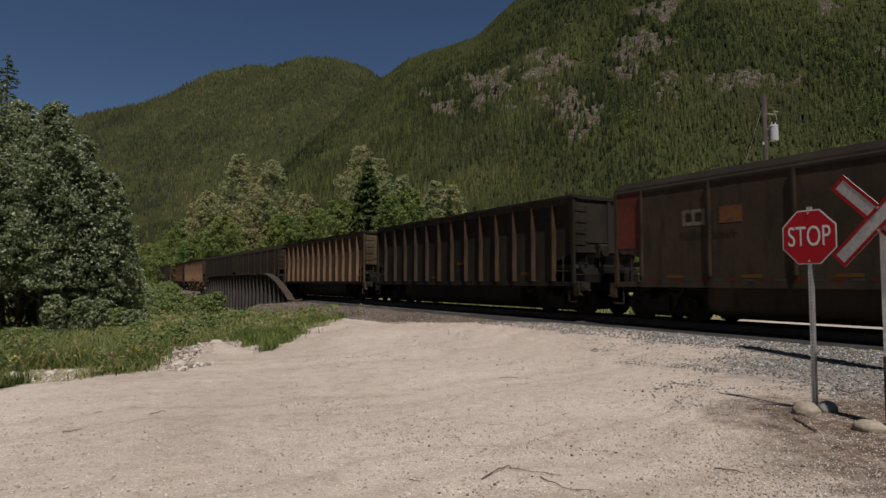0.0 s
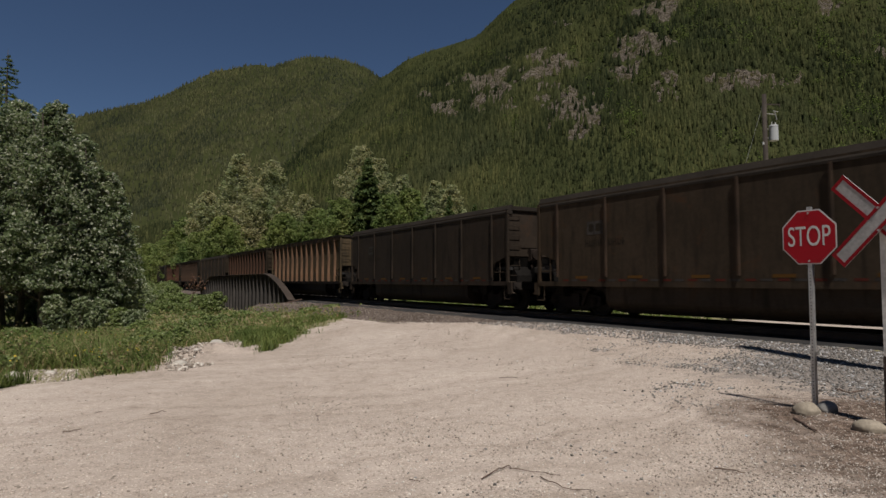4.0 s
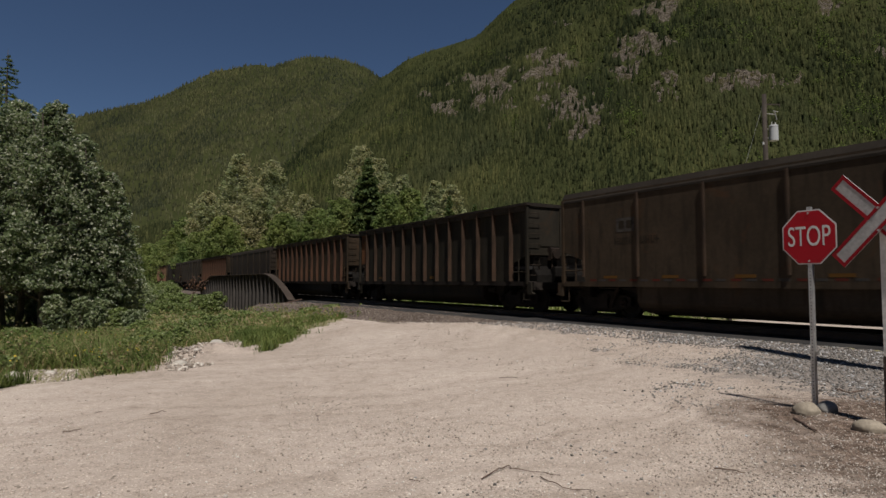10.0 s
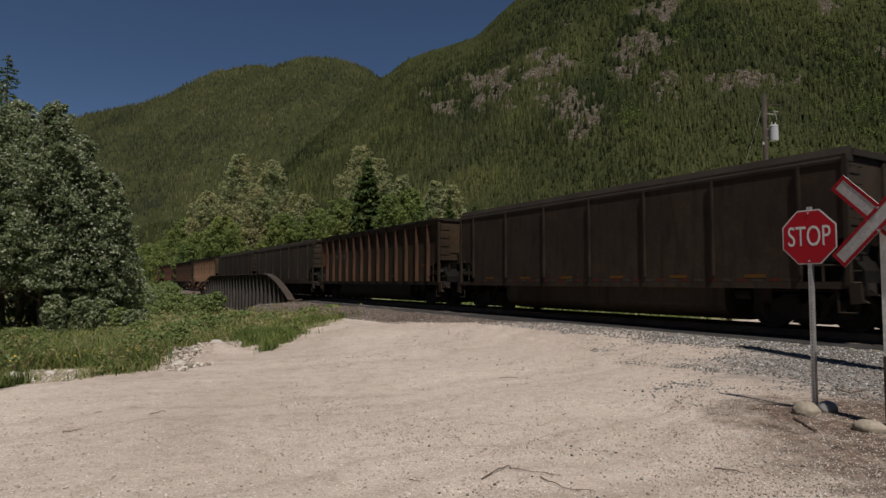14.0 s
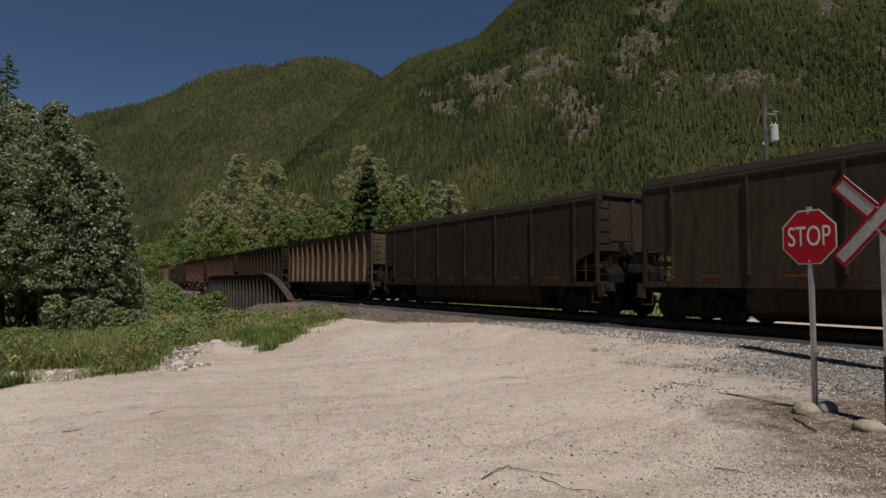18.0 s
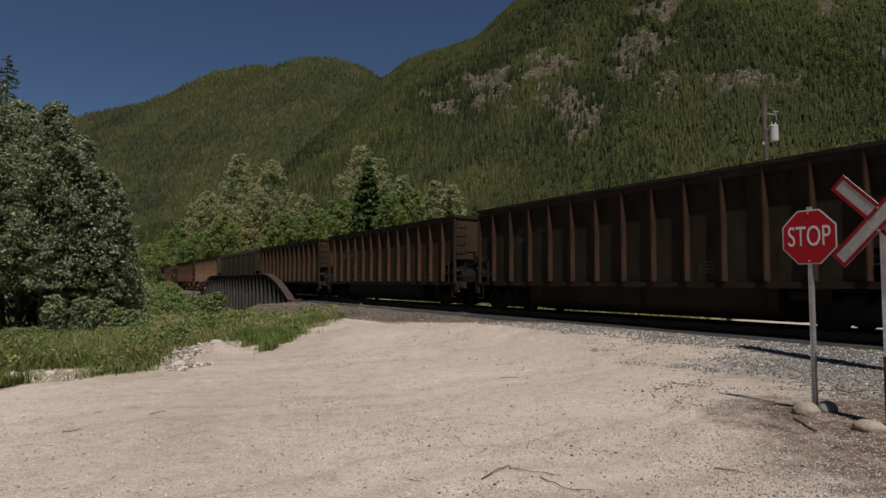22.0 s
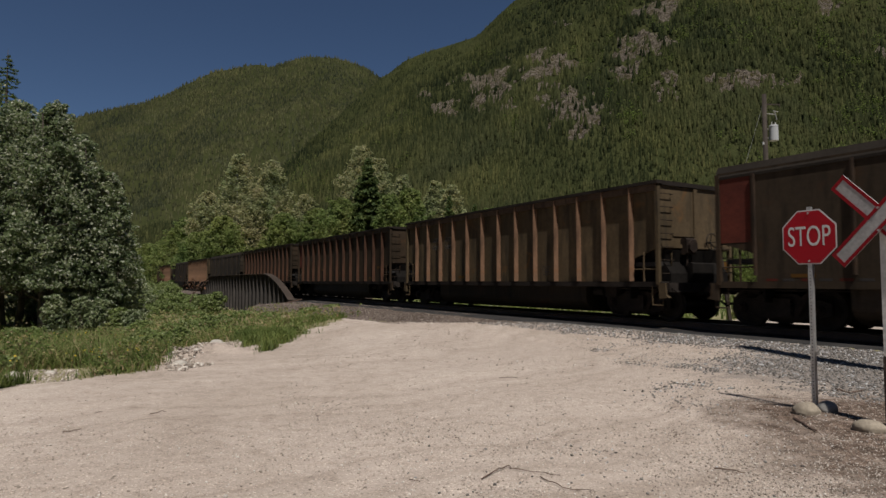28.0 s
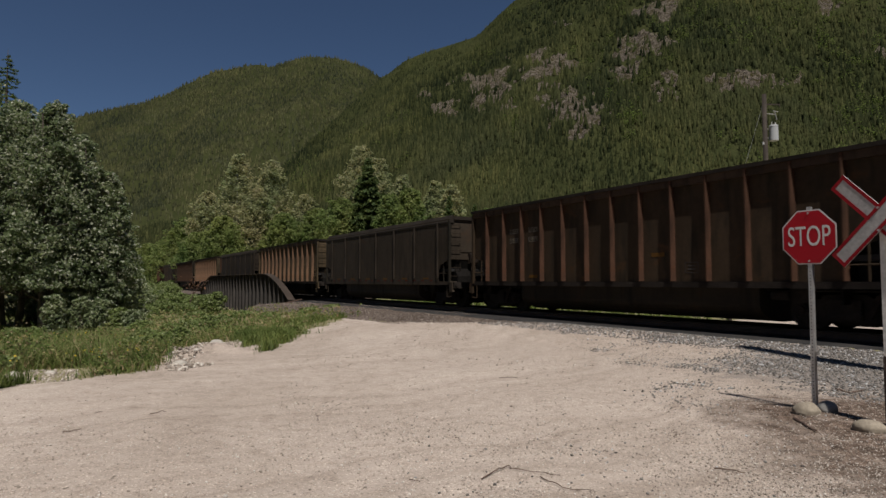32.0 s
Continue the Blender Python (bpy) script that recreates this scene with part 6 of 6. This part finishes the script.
def bush(x, y, h, w, n, leaf, mat, label, seed, name="bush"):
    r = np.random.default_rng(seed)
    root = thing(name, pose(x, y, gz(x, y) - 0.03), label, "bush", "bushes on the bank")
    c, p, out = crown_points(r, n, 60, h, w, 0.05, 0.4)
    g = Geo()
    for q in c[:16]:
        g.tube((r.normal() * 0.05, r.normal() * 0.05, 0), tuple(q), 0.012 + 0.008 * h, 0.004, 5, False)
    part("stem", g, M_BARK, root)
    v, f = leaf_cards(p, np.full(len(p), leaf), seed + 3, facing=out)
    part("foliage", raw_mesh("foliage", v, f, mat), mat, root)


BUSHES = [(98, 594, 1.45, 0.42, "s"), (146, 590, 1.3, 0.42, "s"), (182, 586, 1.15, 0.4, "s"), (214, 586, 0.9, 0.42, "g"), (238, 586, 0.8, 0.5, "s"), (225, 560, 1.0, 0.8, "g"), (125, 570, 1.0, 0.7, "s"), (62, 596, 0.4, 0.45, "g"), (28, 598, 0.4, 0.5, "g"),
          (250, 549, 1.9, 1.0, "s"), (275, 547, 1.5, 1.0, "g"), (300, 546, 1.3, 0.9, "g"), (322, 545, 1.4, 0.9, "g"), (345, 546, 1.2, 0.8, "g"), (364, 549, 1.1, 0.6, "g"), (384, 552, 1.3, 0.55, "g"), (235, 556, 1.2, 0.8, "g"), (290, 553, 0.8, 0.8, "g"),
          (335, 556, 0.6, 0.7, "g"), (265, 562, 0.6, 0.7, "g"), (205, 575, 0.6, 0.6, "g"),
          (350, 568, 0.45, 0.6, "g"), (255, 590, 0.42, 0.45, "g"), (370, 596, 0.5, 0.4, "g"), (352, 604, 0.5, 0.4, "g"), (330, 612, 0.5, 0.36, "g"), (240, 640, 0.36, 0.3, "g"), (322, 628, 0.45, 0.3, "g"), (300, 636, 0.4, 0.3, "g"), (280, 640, 0.42, 0.3, "g"), (262, 644, 0.36, 0.28, "g"),
          (150, 640, 0.26, 0.3, "g"), (262, 622, 0.4, 0.35, "g"), (205, 640, 0.3, 0.3, "g"), (395, 580, 0.4, 0.4, "g"), (590, 556, 0.3, 0.5, "g"), (550, 562, 0.3, 0.5, "g"), (430, 564, 0.35, 0.5, "g"), (210, 600, 0.3, 0.4, "g"), (75, 610, 0.3, 0.4, "g"), (480, 572, 0.3, 0.5, "g"),
          (310, 600, 0.36, 0.36, "g"), (180, 620, 0.3, 0.36, "g"), (10, 684, 0.3, 0.25, "g")]
for i, (px, py, h, w, k) in enumerate(BUSHES):
    z = 1.78 * LENS / (py - 498)
    bush(at_px(px, z), z, h, w, 3200 if h > 0.6 else 1500, 0.028 + 0.0012 * z, M_SILVERBUSH if k == "s" else M_BUSH, "silvery-leaved bush on the grassy bank" if k == "s" else "green leafy bush on the grassy bank", 400 + i)


for i in range(14):
    p = track_point(75.5 + 4.0 * i + rng.uniform(-1, 1), -4.4 - rng.uniform(0, 1.5))
    bush(p.x, p.y, rng.uniform(1.2, 1.9), rng.uniform(1.2, 1.7), 1800, 0.11, M_BUSH, "green leafy bush beside the railway embankment", 470 + i)


# ---- utility pole beyond the line ----
def utility_pole():
    x, y = at_px(1360.5, 34.0), 34.0
    base = gz(x, y)
    root = thing("utility_pole", pose(x, y, base), "weathered wooden utility pole with a grey transformer", "pole")
    top = 11.95 - base
    part("pole", Geo().tube((0, 0, -0.5), (0, 0, top), 0.17, 0.12, 12), M_POLE, root, smooth=True)
    tank = part("transformer", Geo().tube((0.42, -0.12, top - 2.65), (0.42, -0.12, top - 1.85), 0.235, 0.235, 18).tube((0.42, -0.12, top - 1.85), (0.42, -0.12, top - 1.79), 0.25, 0.22, 18), M_TANK, root, "grey transformer tank")
    for dx in (-0.1, 0.1):
        part("bushing", Geo().tube((0.42 + dx, -0.12, top - 1.79), (0.42 + dx, -0.12, top - 1.6), 0.03, 0.02, 8), M_WHITE, tank)
    part("bracket", Geo().box(0.1, 0.3, -0.05, 0.0, top - 2.0, top - 1.94).box(0.1, 0.3, -0.05, 0.0, top - 2.5, top - 2.44), M_GALV, root)
    part("cutout_arm", Geo().box(0.05, 0.85, -0.06, 0.0, top - 0.62, top - 0.55).tube((0.8, -0.03, top - 0.6), (0.86, -0.03, top - 0.75), 0.03, n=8), M_POLE, root)
    part("fuse_cutout", Geo().tube((0.1, -0.03, top - 1.1), (0.55, -0.03, top - 1.15), 0.025, n=6).tube((0.55, -0.03, top - 1.0), (0.66, -0.03, top - 1.45), 0.035, n=8).tube((0.45, -0.03, top - 0.95), (0.75, -0.03, top - 1.0), 0.02, n=6), M_GALV, root)
    part("insulator", Geo().tube((-0.14, -0.05, top - 2.85), (-0.14, -0.05, top - 2.72), 0.05, n=8), M_WHITE, root)
    part("guy_wire", Geo().tube((0, 0, top - 0.3), (-1.6, 0.4, top - 6), 0.008, n=4), M_GALV, root)


utility_pole()


def roadside_pole():
    x, y = 7.36, 8.0
    root = thing("wooden_pole", pose(x, y, gz(x, y)), "tall weathered wooden pole beside the crossing", "pole")
    part("shaft", Geo().tube((0, 0, -0.5), (0, 0, 8.3), 0.24, 0.16, 12), M_POLE, root, smooth=True)


roadside_pole()


def marker_post():
    x, y = at_px(1291, 21.0), 21.0
    root = thing("marker_post", pose(x, y, gz(x, y), 0, -7, 0), "leaning white marker post with a yellow board beyond the track", "post")
    part("post", Geo().box(-0.05, 0.05, -0.05, 0.05, -0.4, 2.35), M_POLE, root)
    part("board", Geo().box(0.05, 0.17, -0.03, 0.0, 1.3, 2.2), M_YELLOW, root, "yellow board")


marker_post()


# ---- fallen twigs ----
def twig(pts, r0, label="thin dry brown twig lying on the gravel"):
    g = Geo()
    w = []
    for px, py in pts:
        z = 1.5 * LENS / (py - 498)
        x = at_px(px, z)
        w.append(Vector((x, z, gz(x, z) + 0.012)))
    r = np.random.default_rng(len(pts) + int(pts[0][0]))
    fine = [w[0]]
    for a, b in zip(w[:-1], w[1:]):
        for k in (1, 2, 3):
            fine.append(a.lerp(b, k / 3) + Vector((r.normal() * 0.008, r.normal() * 0.012, abs(r.normal()) * 0.006)))
    w = fine
    r0 = r0 * 0.6
    g.pipe(w, [r0 * (1 - 0.6 * k / len(w)) for k in range(len(w))])
    ob = new("twig", g.mesh("twig", M_TWIG))
    tagged(ob, label, "twig", "twigs on the gravel")


twig([(851, 845), (880, 828), (902, 820), (898, 826), (940, 830), (990, 840)], 0.009)
twig([(953, 840), (975, 852), (998, 863), (1045, 866)], 0.008)
twig([(1256, 826), (1280, 830), (1312, 835)], 0.012)
twig([(1398, 752), (1415, 762), (1437, 772)], 0.03, "short dark piece of dead wood on the soil")
twig([(882, 669), (915, 670)], 0.008)
twig([(725, 844), (745, 850)], 0.006)
twig([(120, 765), (135, 764), (150, 761)], 0.011)
twig([(272, 733), (286, 731), (300, 729)], 0.009)
twig([(176, 729), (190, 728)], 0.007)
twig([(563, 734), (566, 744)], 0.008)
twig([(1470, 700), (1495, 706), (1520, 703)], 0.02, "short pale piece of dead wood on the soil")


def dead_branch():
    x, y = at_px(333, 37.5), 37.5
    base = gz(x, y)
    root = thing("dead_branch", pose(x, y, base), "bare pale dead branch with rusty withered leaves on the bank", "branch")
    part("stem", Geo().pipe([Vector(p) for p in ((0, 0, -0.1), (0.12, 0.1, 0.6), (0.3, 0.1, 1.1), (0.42, 0.0, 1.7), (0.4, 0.1, 2.2))], (0.032, 0.026, 0.022, 0.015, 0.006)), M_TWIG, root)
    for a in (-0.5, 0.5, 0.9):
        part("side_branch", Geo().pipe([Vector((0.3, 0.1, 1.1)), Vector((0.32 + a * 0.6, 0.1, 1.7)), Vector((0.35 + a, 0.2, 2.0))], (0.016, 0.011, 0.005)), M_TWIG, root)
    r = np.random.default_rng(5)
    v, f = leaf_cards(r.normal(size=(110, 3)) * [0.3, 0.25, 0.22] + [0.45, 0.1, 1.75], np.full(110, 0.07), 6)
    part("withered_leaves", raw_mesh("withered_leaves", v, f, M_WITHERED), M_WITHERED, root, "rusty brown withered leaves")


dead_branch()


def flowers():
    r = np.random.default_rng(7)
    p = scatter_view(420, (20, 330), (590, 655), 8)
    p = p[(road_amount(p[:, 0], p[:, 1]) < 0.3) & (fbm(p[:, 0] * 0.8, p[:, 1] * 0.8, 2, 12) > 0.5)]
    v, f = leaf_cards(np.stack([p[:, 0], p[:, 1], ground_z(p[:, 0], p[:, 1]) + r.uniform(0.15, 0.3, len(p))], -1), np.full(len(p), 0.035), 9, aspect=1.0)
    stuff("wild_flowers", v, f, M_FLOWER, "small yellow wild flowers among the grass", "flowers")


flowers()


def white_boards():
    x, y = at_px(878, 36.0), 36.0
    root = thing("plank_stack", pose(x, y, gz(x, y), 0, 0, 12), "stack of white-painted planks on the grass beyond the track", "planks")
    for k in range(4):
        part("plank", Geo().box(-0.45 + 0.05 * (k % 2), 0.45, -0.15, 0.15, 0.02 + 0.09 * k, 0.10 + 0.09 * k, 0.01), M_POSTWHITE, root)


white_boards()


def timber():
    a, b = Vector((-12.0, 40.1, -0.36)), Vector((-8.95, 39.0, 0.36))
    ob = new("timber_beam", Geo().box(-1.65, 1.65, -0.05, 0.05, -0.04, 0.04, 0.01).mesh("timber_beam", M_TWIG))
    ob.matrix_basis = Matrix.Translation((a + b) / 2) @ (b - a).to_track_quat("X", "Z").to_matrix().to_4x4()
    tagged(ob, "pale weathered timber lying on the slope by the bridge", "timber")


timber()


# ---- motion of the train ----
def motions():
    for n, car in cars.items():
        turn = track_matrix(0, 0, 0).to_quaternion().to_matrix().to_4x4()
        walk(car, [(t, Matrix.Translation(track_point(car_along(n, t), 0, RAIL)) @ turn) for t in [k * 1.0 for k in range(33)]])
        for b in car.children:
            if not b.name.startswith("bogie"):
                continue
            for w in b.children:
                if not w.name.startswith("wheelset"):
                    continue
                spin_wheels(w, n)


def spin_wheels(w, n):
    x = w.location.x
    rows, last = [], None
    for k in range(0, 961):
        t = k / 30.0
        if k in (0, 960) or -14.0 < car_along(n, t) < 58.0:
            rows.append((t, Matrix.Translation((x, 0, 0.457)) @ Matrix.Rotation((min(max(ran(t), ran_at(n, 58.0)), ran_at(n, -14.0))) / 0.457, 4, "Y")))
    walk(w, rows)


def ran_at(n, along):
    return HEAD + PITCH * n + slack(n) - 0.617 - along


motions()
